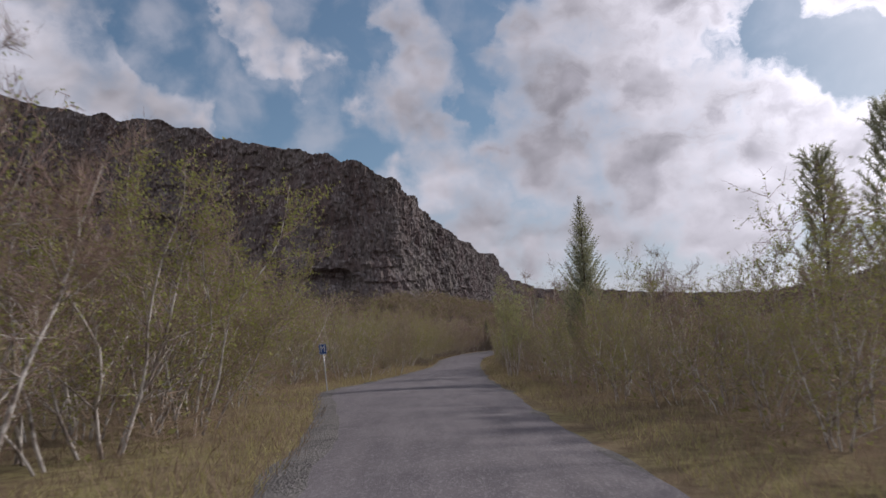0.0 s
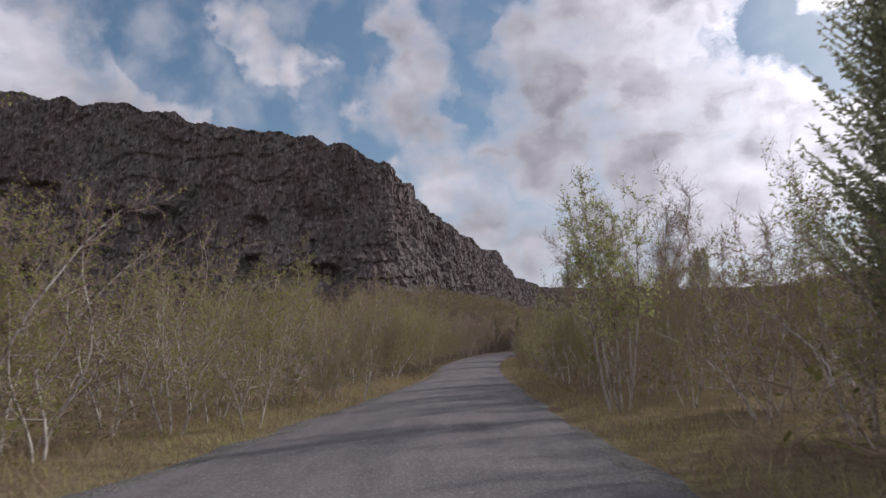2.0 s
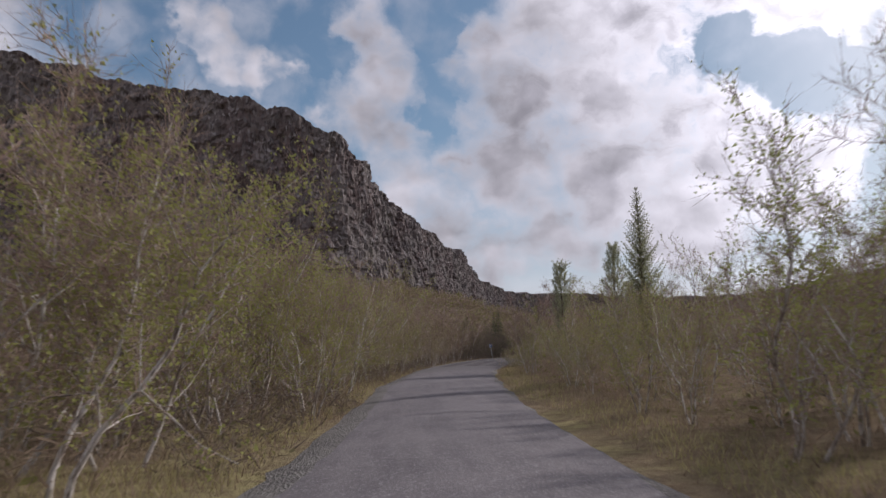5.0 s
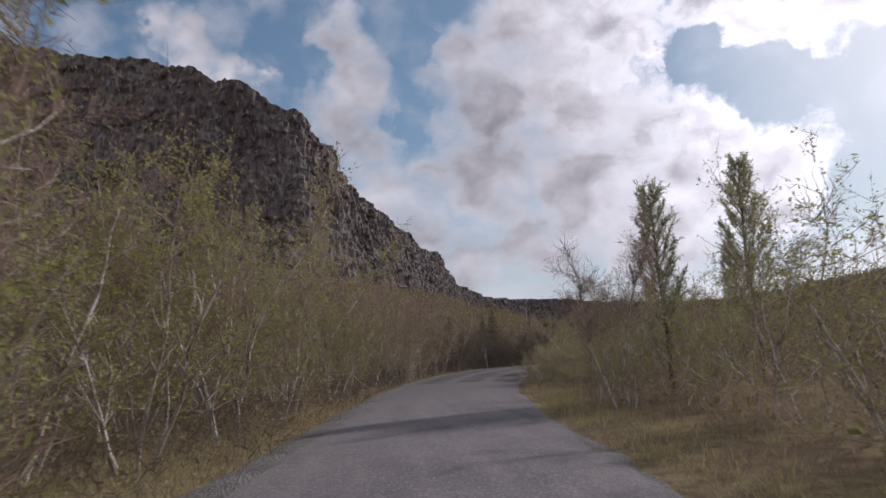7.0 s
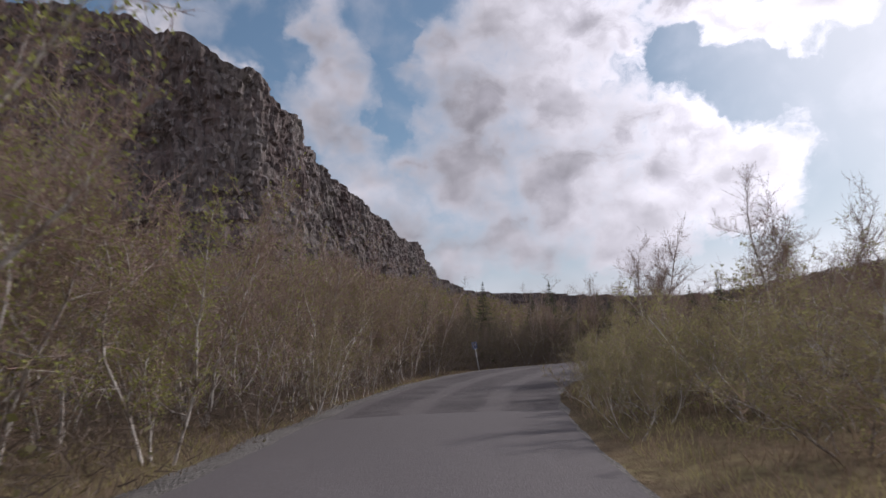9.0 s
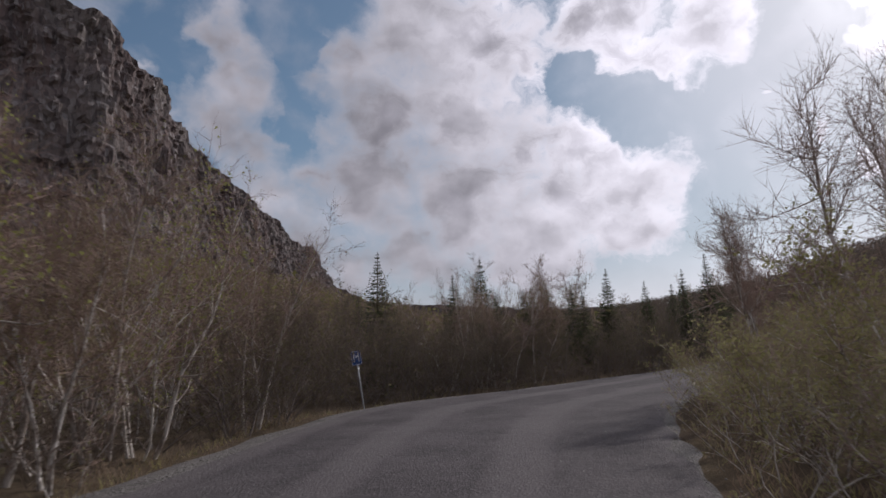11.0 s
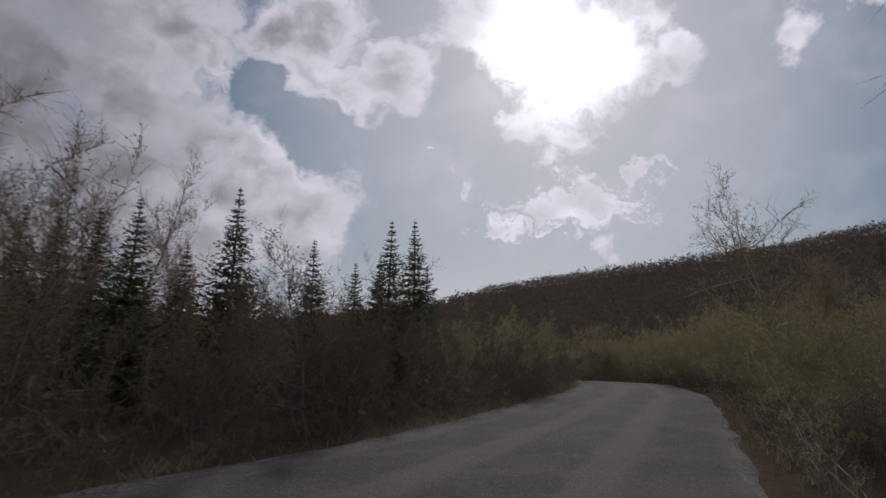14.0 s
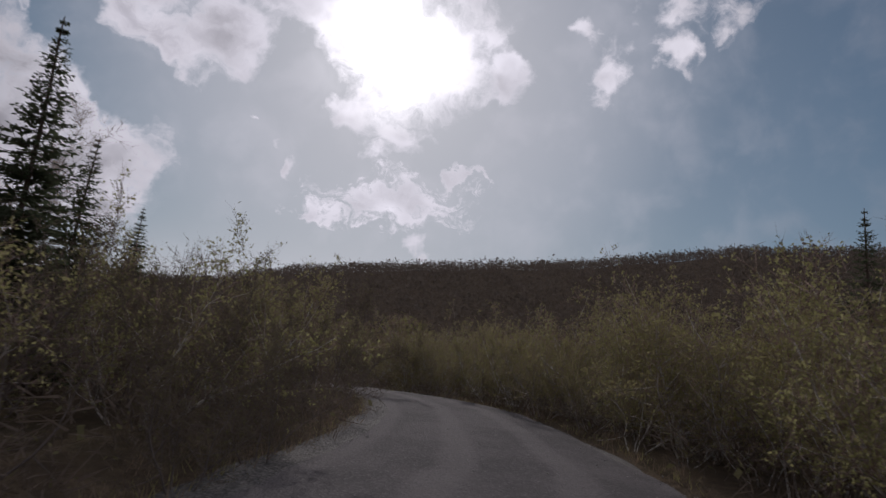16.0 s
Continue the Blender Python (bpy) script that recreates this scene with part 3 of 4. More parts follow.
def cliff_gap(x, y):
    best = np.full(np.shape(x), 1e9)
    for i in range(0, N_RIM, 20):
        best = np.minimum(best, np.hypot(x - rim[i, 0], y - rim[i, 1]))
    return best


def steps(a, b, fine0, fine1, fine, grow=1.28):
    out = list(np.arange(fine0, fine1, fine))
    s = fine
    while out[-1] < b:
        s *= grow
        out.append(out[-1] + s)
    s = fine
    while out[0] > a:
        s *= grow
        out.insert(0, out[0] - s)
    return np.array(out)


def grid_mesh(name, X, Y, Z, mat, smooth=True):
    rows, cols = X.shape
    me = bpy.data.meshes.new(name)
    idx = np.arange(rows * cols).reshape(rows, cols)
    q = np.stack([idx[:-1, :-1], idx[:-1, 1:], idx[1:, 1:], idx[1:, :-1]], -1).reshape(-1, 4)
    me.from_pydata(np.stack([X, Y, Z], -1).reshape(-1, 3).tolist(), [], q.tolist())
    me.materials.append(mat)
    if smooth:
        me.polygons.foreach_set("use_smooth", [True] * len(me.polygons))
    me.update()
    return me


gx, gy = steps(-2600, 2600, -45, 110, 1.3), steps(-2600, 2600, -20, 195, 1.3)
GX, GY = np.meshgrid(gx, gy)
GAP = road_gap(GX.ravel(), GY.ravel())[0]
GZ = land(GX.ravel(), GY.ravel(), GAP).reshape(GX.shape)
tagged(new("ground", grid_mesh("ground", GX, GY, GZ, GROUND)), "brown heath ground with dry grass and moss", "ground", kind="structure")


def strip(name, a, b, za, zb, across, mat, label, category):
    w = np.linspace(0, 1, across)[None, :, None]
    P = a[:, None, :] * (1 - w) + b[:, None, :] * w
    ww = w[..., 0]
    Z = P[..., 2] + za * (1 - ww) + zb * ww + 0.05 * np.sin(np.pi * ww)
    Z = Z + 0.03 * (fbm(P[..., 0] / 1.7, P[..., 1] / 1.7, 9) - 0.5)
    me = grid_mesh(name, P[..., 0], P[..., 1], Z, mat)
    share = np.broadcast_to(ww, P.shape[:2]).ravel()
    uv = me.uv_layers.new(name="across")
    corner = np.empty(len(me.loops), np.int32)
    me.loops.foreach_get("vertex_index", corner)
    uv.data.foreach_set("uv", np.stack([share[corner], corner * 0.0], 1).astype(np.float32).ravel())
    return tagged(new(name, me), label, category, kind="structure")


# ragged edges of the carriageway
normal = (left_edge - right_edge) * np.array([1.0, 1.0, 0.0])
normal /= np.linalg.norm(normal, axis=1)[:, None]
wob = (fbm(np.arange(N_ROAD) * 0.35, np.zeros(N_ROAD), 21) - 0.5)[:, None]
wob2 = (fbm(np.arange(N_ROAD) * 0.35, np.zeros(N_ROAD), 22) - 0.5)[:, None]
rl, rr = left_edge + normal * wob * 0.4, right_edge + normal * wob2 * 0.4
seam = int(np.argmin(np.abs(middle[:, 1] - 104) + 50 * (np.arange(N_ROAD) > 300)))
strip("road", rl[:seam + 1], rr[:seam + 1], 0.0, 0.0, 15, ROAD, "worn grey chipsealed single-track road", "road")
strip("gravel_road", rl[seam:], rr[seam:], 0.0, 0.0, 21, DIRT_ROAD, "grey gravel road with paler wheel tracks", "road")
strip("verge_left", left_edge + normal * (0.62 + wob * 0.7), left_edge - normal * 0.5, -0.06, -0.035, 6, GRAVEL, "grey gravel shoulder along the road", "gravel verge")
strip("verge_right", right_edge + normal * 0.5, right_edge - normal * (0.25 + wob2 * 0.4), -0.035, -0.06, 6, GRAVEL, "grey gravel shoulder along the road", "gravel verge")


# ---------- cliff ----------
def build_cliff_wall():
    P = resample(RIM, N_RIM)
    way = np.gradient(P[:, :2], axis=0)
    way /= np.linalg.norm(way, axis=1)[:, None]
    out = np.stack([way[:, 1], -way[:, 0]], 1)  # towards the valley
    s = np.r_[0, np.cumsum(np.linalg.norm(np.diff(P[:, :2], axis=0), axis=1))]
    levels = 110
    v = np.linspace(0, 1, levels)
    S, V = np.meshgrid(s, v, indexing="ij")
    top = P[:, 2] + 4.0 * (fbm(s / 16, 0 * s, 31) - 0.5) + 2.2 * (np.floor(vnoise(s / 4.5, 0 * s, 33) * 4) / 4 - 0.5)
    H = top[:, None] * V
    # batter, buttresses, columns, ledges and blocks
    def blocks(wide, tall, seed):
        col = np.floor(S / wide + 0.7 * vnoise(S / (4 * wide), H / (2 * tall), seed)).astype(np.int64)
        return lattice(col, np.floor(H / tall + 5 * lattice(col, col * 0, seed + 1)).astype(np.int64), seed + 2) - 0.5

    off = 13.0 * (1 - V) ** 1.6
    off = off + 5.0 * (fbm(S / 42, H / 90, 41) - 0.5) + 2.6 * (fbm(S / 12, H / 30, 42) - 0.5)
    ledge = H / 7.5 + 1.6 * vnoise(S / 14, H / 20, 43)
    off = off - 0.8 * (ledge - np.floor(ledge)) * smooth01((vnoise(S / 9, H / 9, 44) - 0.45) * 3)
    off = off + 1.0 * (vnoise(S / 1.4, H / 7, 51) - 0.5) + 0.8 * (vnoise(S / 3.6, H / 12, 52) - 0.5)
    off = off + 0.8 * blocks(2.3, 5.5, 46) + 0.8 * blocks(1.25, 2.6, 55) + 0.55 * blocks(0.9, 1.1, 60)
    caves = smooth01((fbm(S / 12, H / 9, 49) - 0.62) / 0.10)
    off = off - 3.5 * caves * smooth01((0.8 - V) / 0.2)
    X = P[:, 0][:, None] + out[:, 0][:, None] * off
    Y = P[:, 1][:, None] + out[:, 1][:, None] * off
    Z = H - 2.0
    # plateau behind the rim
    back = np.array([2.0, 8.0, 30.0, 120.0, 500.0, 1800.0])
    BX = P[:, 0][:, None] - out[:, 0][:, None] * back
    BY = P[:, 1][:, None] - out[:, 1][:, None] * back
    BZ = (top - 2.0)[:, None] + np.array([0.2, 0.5, 1.0, 0.0, -2.0, -8.0])
    # fold-over behind tight bends is harmless: the sheet lies level
    me = grid_mesh("cliff_wall", np.concatenate([X, BX[:, :3]], 1), np.concatenate([Y, BY[:, :3]], 1), np.concatenate([Z, BZ[:, :3]], 1), CLIFF, smooth=False)
    tagged(new("cliff", me), "dark columnar basalt cliff with a broken rim and ledges", "cliff", kind="structure")


build_cliff_wall()


# ---------- plants ----------
def crooked(rng, a, heading_, length, count, wander, lift):
    pts, d, step = [a.copy()], heading_.normalized(), length / count
    for _ in range(count):
        d = (d + rnd_dir(rng) * wander + Vector((0, 0, lift))).normalized()
        pts.append(pts[-1] + d * step)
    return pts


def birch_meshes(seed, height, stems, lean, twig_count, leaf_count, leaf_size, base_r=0.035, splay=0.45, bole=0.0, limbs=2, twig_r=0.0055, wander=0.22, reach=1.0, sway=0.0, spray=1.0):
    """Stems with limbs, fine twigs, and young leaves of one birch."""
    rng = random.Random(seed)
    wood, twigs, leaves = Soup(), Soup(), Soup()
    tips = []
    tilt = Vector((math.cos(seed), math.sin(seed), 0)) * lean
    for k in range(stems):
        a = 2 * math.pi * (k + rng.random()) / stems
        foot = Vector((0.2 * math.cos(a), 0.2 * math.sin(a), 0)) * (1 if stems > 1 else 0.0)
        foot.z = -0.15
        d = Vector((math.cos(a) * splay, math.sin(a) * splay, 1.0)) + tilt
        h = height * rng.uniform(0.7, 1.0)
        pts = crooked(rng, foot, d, h * 1.08, 9, wander, 0.07)
        if sway:
            turn, phase, beat = rng.uniform(0, 6.28), rng.uniform(0, 6.28), rng.uniform(0.75, 1.25)
            for i in range(1, 10):
                push = sway * math.sin(phase + beat * i) * min(i / 3, 1)
                pts[i] += Vector((math.cos(turn), math.sin(turn), 0)) * push
        r0 = base_r * rng.uniform(0.7, 1.15) * (h / 3.2) ** 0.5
        rad = [r0 * (1 - 0.88 * i / 9) for i in range(10)]
        wood.tube(pts, rad, 4 if height < 5 else 6)
        for i in range(2, 10):
            if i / 9 < bole:
                continue
            for _ in range(limbs if i < 8 else 1):
                out = (rnd_dir(rng, 0.5) + (pts[i] - pts[i - 1]).normalized() * 0.5)
                length = reach * h * rng.uniform(0.16, 0.36) * (1.2 - 0.6 * i / 9)
                limb = crooked(rng, pts[i], out, length, 3, 0.30, 0.10)
                wood.tube(limb, [rad[i] * 0.6, rad[i] * 0.42, rad[i] * 0.28, 0.004], 3, cap=False)
                tips.append((limb, length))
        tips.append((pts[6:], h * 0.25))
    per = max(1, round(leaf_count / twig_count)) if leaf_count else 0
    for _ in range(twig_count):
        limb, length = rng.choice(tips)
        j = rng.randrange(len(limb) - 1)
        base = limb[j].lerp(limb[j + 1], rng.random())
        d = (rnd_dir(rng, 0.4) + (limb[j + 1] - limb[j]).normalized() * 0.6).normalized()
        size = spray * rng.uniform(0.2, 0.55) * (height / 3.2) ** 0.4
        mid = base + d * size
        twigs.spike(base, mid, twig_r * rng.uniform(0.8, 1.3))
        for _ in range(4):
            start = base.lerp(mid, rng.uniform(0.1, 0.95))
            sd = (d + rnd_dir(rng, 0.2) * 0.9).normalized()
            twigs.thorn(start, start + sd * size * rng.uniform(0.35, 0.7), sd.cross(rnd_dir(rng)).normalized(), twig_r * 0.8)
        for _ in range(per):
            at_ = base.lerp(mid, rng.uniform(0.25, 1.0)) + rnd_dir(rng) * 0.06
            ld = rnd_dir(rng)
            leaves.leaflet(at_, ld, ld.cross(rnd_dir(rng)).normalized(), leaf_size * rng.uniform(0.8, 1.5), leaf_size * 0.42)
    return wood, twigs, leaves


def joined(name, soups):
    """One mesh out of several soups, each with its material."""
    me = bpy.data.meshes.new(name)
    v, f, which = [], [], []
    for k, (soup, mat) in enumerate(soups):
        o = len(v)
        v += soup.v
        f += [tuple(q + o for q in face) for face in soup.f]
        which += [k] * len(soup.f)
        me.materials.append(mat)
    me.from_pydata(v, [], f)
    me.polygons.foreach_set("material_index", which)
    me.update()
    return me


def birch(name, label, category, m, leaf_mat, group="", bark=None, twig=None, **kind):
    wood, twigs, leaves = birch_meshes(**kind)
    root = new(name, wood.mesh(name, bark or BARK, True))
    crown = new("crown", joined("crown", ((twigs, twig or TWIG), (leaves, leaf_mat))))
    crown.parent = root
    tagged(crown, "fine reddish-brown twigs with small young leaves", kind="stuff")
    root.matrix_basis = m
    return tagged(root, label, category, group)


def conifer(name, label, m, seed, height, spread, whorls, mat, rise=0.15, droop=0.35, bare=0.06, fluff=0.16, group="", top_power=0.85, step=0.085, wide=0.24):
    rng = random.Random(seed)
    root = new(name)
    trunk, crown = Soup(), Soup()
    pts = crooked(rng, Vector((0, 0, -0.15)), Vector((0, 0, 1)), height * 0.97, 10, 0.02, 0.1)
    pts.append(Vector((pts[-1].x, pts[-1].y, height)))
    trunk.tube(pts, [0.011 * height * (1 - 0.97 * i / 11) + 0.008 for i in range(12)], 7)
    for w in range(whorls):
        t = bare + (1 - bare) * ((w + rng.uniform(-0.6, 0.6)) / whorls)
        t = min(max(t, bare), 0.985)
        z = t * height
        axis = Vector((pts[min(int(t * 10), 10)].x, pts[min(int(t * 10), 10)].y, z))
        reach = spread * (1 - (t - bare) / (1 - bare)) ** top_power + 0.035
        count = rng.randint(4, 6)
        turn = rng.uniform(0, 6.3)
        for k in range(count):
            a = turn + 2 * math.pi * k / count + rng.uniform(-0.3, 0.3)
            length = reach * rng.uniform(0.65, 1.15)
            out = Vector((math.cos(a), math.sin(a), 0))
            side = Vector((-math.sin(a), math.cos(a), 0))
            lift = rise + rng.uniform(-0.12, 0.12)
            bough = []
            for j in range(5):
                q = j / 4
                bough.append(axis + out * (length * q) + Vector((0, 0, length * (lift * q - droop * q * (1 - q) * 1.5))))
            trunk.tube(bough, [0.008 + 0.005 * length, 0.008, 0.006, 0.005, 0.003], 3, cap=False)
            sprays = max(3, int(length / step))
            for i in range(sprays):
                q = (i + 0.7) / sprays
                j = min(int(q * 4), 3)
                base = bough[j].lerp(bough[j + 1], min(q * 4 - j, 1.0))
                size = fluff * (1.3 - 0.6 * q) * (0.55 + 0.5 * min(length, 1.3)) * min(1.0, 0.4 + 1.4 * length)
                for sgn in (-1, 1):
                    d = (out * 0.65 + side * sgn * rng.uniform(0.45, 1.0) + Vector((0, 0, rise * 0.5 + rng.uniform(-0.4, 0.25)))).normalized()
                    flat = d.cross(Vector((0, 0, 1)) + rnd_dir(rng) * 0.7).normalized()
                    crown.leaf(base, d, flat, size * rng.uniform(1.0, 1.6), size * wide)
                    tip = base + d * size * 0.5
                    d2 = (d + flat * rng.choice((-0.9, 0.9)) + rnd_dir(rng) * 0.3).normalized()
                    crown.leaf(tip, d2, d2.cross(rnd_dir(rng)).normalized(), size * 0.8, size * 0.17)
    part("trunk", trunk, TRUNK, root, "brown trunk with bough stems", True)
    tagged(part("crown", crown, mat, root, "dense dark green needles"), kind="stuff")
    root.matrix_basis = m
    return tagged(root, label, "conifer", group)


def pine(name, label, m, seed, height, spread, boughs, bare=0.2, group="", slim=0.9):
    """A pine with upswept boughs that end in brushes of needles."""
    rng = random.Random(seed)
    root = new(name)
    trunk, crown = Soup(), Soup()
    pts = crooked(rng, Vector((0, 0, -0.15)), Vector((0, 0, 1)), height * 0.98, 10, 0.035, 0.1)
    trunk.tube(pts, [0.011 * height * (1 - 0.93 * i / 10) + 0.008 for i in range(11)], 7)

    def brush(a, b, size):
        d = (b - a)
        n = max(6, int(d.length / 0.015))
        for i in range(n):
            q = a.lerp(b, (i + rng.random()) / n)
            nd = (d.normalized() * 0.8 + rnd_dir(rng)).normalized()
            crown.leaflet(q, nd, nd.cross(rnd_dir(rng)).normalized(), 0.75 * size * rng.uniform(0.8, 1.3), size * 0.062)

    brush(pts[-3], pts[-1], 0.18)
    for w in range(boughs):
        t = bare + (1 - bare) * (w + rng.random()) / boughs
        t = min(t, 0.97)
        i = min(int(t * 10), 9)
        base = pts[i].lerp(pts[i + 1], t * 10 - i)
        a = w * 2.4 + rng.uniform(-0.4, 0.4)
        reach = spread * (math.sin(math.pi * min(1, (1.06 - t) / (1 - bare) * 0.62 + 0.04)) ** slim) * rng.uniform(0.7, 1.15) + 0.12
        out = Vector((math.cos(a), math.sin(a), 0.35 + 0.5 * t))
        limb = crooked(rng, base, out, reach * 1.15, 4, 0.12, 0.22)
        trunk.tube(limb, [0.016, 0.013, 0.010, 0.008, 0.004], 3, cap=False)
        brush(limb[2], limb[4], 0.2)
        for _ in range(4 + int(reach * 4)):
            j = rng.randrange(1, 4)
            s0 = limb[j].lerp(limb[j + 1], rng.random())
            d = (rnd_dir(rng, 0.7) + (limb[j + 1] - limb[j]).normalized()).normalized()
            e = s0 + d * rng.uniform(0.18, 0.38)
            trunk.spike(s0, e, 0.006)
            brush(s0.lerp(e, 0.1), e, 0.18)
    part("trunk", trunk, TRUNK, root, "brown trunk with upswept boughs", True)
    tagged(part("crown", crown, PINE, root, "brushes of grey-green needles"), kind="stuff")
    root.matrix_basis = m
    return tagged(root, label, "conifer", group)


def at(x, y, turn=0.0, size=1.0, dz=0.0):
    z = float(land(x, y)[0]) + dz
    return Matrix.LocRotScale((x, y, z), Euler((0, 0, radians(turn))), (size, size, size))



def settle(protos, spots, heights):
    """Put each prototype, of its own height, on one spot, and copies on the rest. Spots: x, y, height."""
    for k, (x, y, h) in enumerate(spots):
        q = k % len(protos)
        m = at(x, y, 67 * k, h / heights[q])
        if k < len(protos):
            protos[q].matrix_basis = m
        else:
            copy_thing(protos[q], at(x, y, 67 * k, h / protos[q].scale[0] / heights[q]))


# ---------- single trees that stand out ----------
SPRUCE = "dark green spruce with a pointed top in birch scrub"
spruce_spots = [(18.6, 141.2, 5.5), (27.1, 140.6, 5.15), (30.8, 142.5, 4.6), (13.9, 137.4, 6.15), (20.1, 141.1, 6.2), (24.35, 139.5, 4.35), (36.4, 144.1, 6.3), (31.2, 139.6, 4.95),
                (34.6, 145.4, 4.6), (38.1, 145.2, 4.7), (42.5, 149.2, 4.4), (28.0, 145.0, 4.4), (22.0, 144.0, 4.6), (45.0, 152.5, 4.2), (11.0, 150, 6.0), (16.0, 156, 5.0), (33.2, 142.4, 4.4), (29.2, 143.6, 3.6), (25.2, 144.1, 4.95), (24.3, 144.2, 4.8), (23.2, 143.2, 4.6)]
spruces = [conifer("spruce", SPRUCE, Matrix(), 100 + k, 6.0, 1.55, 52, NEEDLE, rise=0.1 + 0.1 * k, droop=0.4, fluff=0.18, step=0.12, top_power=1.05, group="spruces beside the bend") for k in range(3)]
settle(spruces, spruce_spots, [6.0] * 3)
RIGHT_SPRUCE = "dark spruce on the slope below the ridge"
settle([conifer("spruce", RIGHT_SPRUCE, Matrix(), 120, 6.0, 1.5, 46, NEEDLE, step=0.13, top_power=1.05, group="spruces on the slope")],
       [(49.0, 131.3, 6.1), (50.2, 130.1, 5.4), (52, 125, 5.6), (55, 122.5, 6.0), (57, 126, 5.4), (26, 154, 5.0), (63, 130, 6.0)], [6.0])
conifer("columnar_pine", "tall narrow grey-green pine among birch scrub", at(7.05, 31.3), 130, 8.9, 1.45, 74, PINE, rise=1.3, droop=0.1, bare=0.1, fluff=0.15, top_power=0.8, step=0.075, wide=0.15)
conifer("columnar_pine", "tall narrow grey-green pine on the birch slope", at(11.65, 79.6), 131, 8.3, 1.25, 68, PINE, rise=1.3, droop=0.1, bare=0.1, fluff=0.15, top_power=0.8, step=0.075, wide=0.15)
conifer("columnar_pine", "full narrow grey-green pine beside the road", at(6.35, 52.9), 132, 6.0, 1.05, 50, PINE, rise=0.9, droop=0.1, bare=0.12, fluff=0.15, top_power=0.75, step=0.075, wide=0.15)
PINES = "grey-green pine with upswept boughs among birches"
settle([pine("pine", PINES, Matrix(), 141, 6.3, 0.8, 90, bare=0.12, group="pines among the birches", slim=0.8),
        pine("pine", PINES, Matrix(), 142, 7.9, 1.05, 100, group="pines among the birches")],
       [(10.97, 91.1, 6.5), (14.7, 92.4, 7.65), (13.5, 22.6, 8.2), (15.6, 21.8, 9.6), (10.5, 48, 5.0), (13.5, 60, 5.4), (18.5, 100, 6.0)], [6.3, 7.9])
TALL = "slender young aspen with fresh pale green leaves"
birch("aspen", TALL, "tree", at(4.2, 37.4), seed=201, height=4.9, stems=6, lean=0.0, twig_count=760, leaf_count=4560, leaf_size=0.058, leaf_mat=FRESH, base_r=0.03, splay=0.13, bole=0.35, wander=0.1)
BARE = "tall birch with open crown of bare twigs and buds"
bare_birches = [birch("birch_tree", BARE, "tree", Matrix(), LEAF, "tall birches", seed=210 + k, height=6.0, stems=2 + k % 2, lean=0.05, twig_count=1250, leaf_count=1250, leaf_size=0.034, spray=0.95,
                      base_r=0.046, splay=0.22, bole=0.3, limbs=3, twig_r=0.005, wander=0.17) for k in range(4)]
bare_spots = [(38.5, 149.5, 4.0), (21.2, 146.5, 6.3), (28.2, 145.6, 5.2), (37.4, 145.6, 4.6), (19.2, 135.6, 4.7), (18.1, 135.7, 4.6), (20.3, 135.2, 4.4), (18.9, 137.0, 4.6), (24.5, 143.5, 6.0), (25.8, 145.0, 6.2), (20.5, 113.5, 5.6),  (23.5, 115.5, 4.8), (26.5, 118.5, 4.4), (29, 120, 4.4),
              (6.8, 46.5, 6.2), (8.3, 45.2, 6.4), (7.6, 49.2, 5.8), (9.6, 50.2, 6.4),  (-4.8, 6.8, 4.8), (-6.5, 12.5, 4.6), (-3.6, 76, 4.6), (-3.0, 88, 4.6), (0.0, 99, 4.8), (4.8, 138.5, 7.5), (5.5, 118.4, 5.2), (4.8, 116.4, 5.6), (6.3, 120.4, 5.0), (8.6, 124.4, 4.6), (6.3, 118.0, 4.5), (16.4, 135.4, 4.2), (-1.4, 92, 5.4), (0.3, 97, 5.2), (1.4, 104, 5.4), (3.2, 110.4, 5.6), (-2.8, 82, 5.4), (-3.3, 73, 5.2), (-2.2, 78.5, 5.0)]
brng = random.Random(19)
for step_y in range(26, 108, 4):
    if 82 < step_y < 101:
        continue
    bend = float(np.interp(step_y, right_edge[:, 1], right_edge[:, 0]))
    bare_spots.append((bend + brng.uniform(4.5, 9.5), step_y + brng.uniform(-1, 1), brng.uniform(3.8, 5.6)))
settle(bare_birches, bare_spots, [6.0] * 4)
birch("birch_tree", "young birch with yellow-green leaves among bare scrub", "tree", at(-4.5, 12.4), LEAF, "tall birches", seed=260, height=4.9, stems=3, lean=0.0, twig_count=620, leaf_count=4300,
      leaf_size=0.05, base_r=0.036, splay=0.16, bole=0.3, limbs=2, twig_r=0.0045, wander=0.14, sway=0.12)
SPREAD = "spreading birch with an open rounded crown of small leaves"
for x, y, tall, seed, turn, lean, splay, reach in ((8.1, 87.4, 5.4, 235, 352, 0.3, 0.2, 0.9), (33.5, 129.5, 4.5, 232, 0, 0.0, 0.6, 1.3), (21.4, 122.6, 5.0, 233, 85, 0.32, 0.28, 1.1), (22.8, 124.4, 4.2, 234, 53, 0.12, 0.32, 1.2), (17.1, 115.4, 6.9, 236, 0, 0.0, 0.12, 0.85)):
    birch("birch_tree", SPREAD, "tree", at(x, y, turn), LEAF, "spreading birches", seed=seed, height=tall, stems=2 if seed % 2 else 3, lean=lean, twig_count=1300, leaf_count=5200 if seed == 232 else 0, leaf_size=0.03, spray=0.95,
          base_r=0.046, splay=splay, bole=0.42, limbs=4, twig_r=0.0045, wander=0.17, reach=reach)

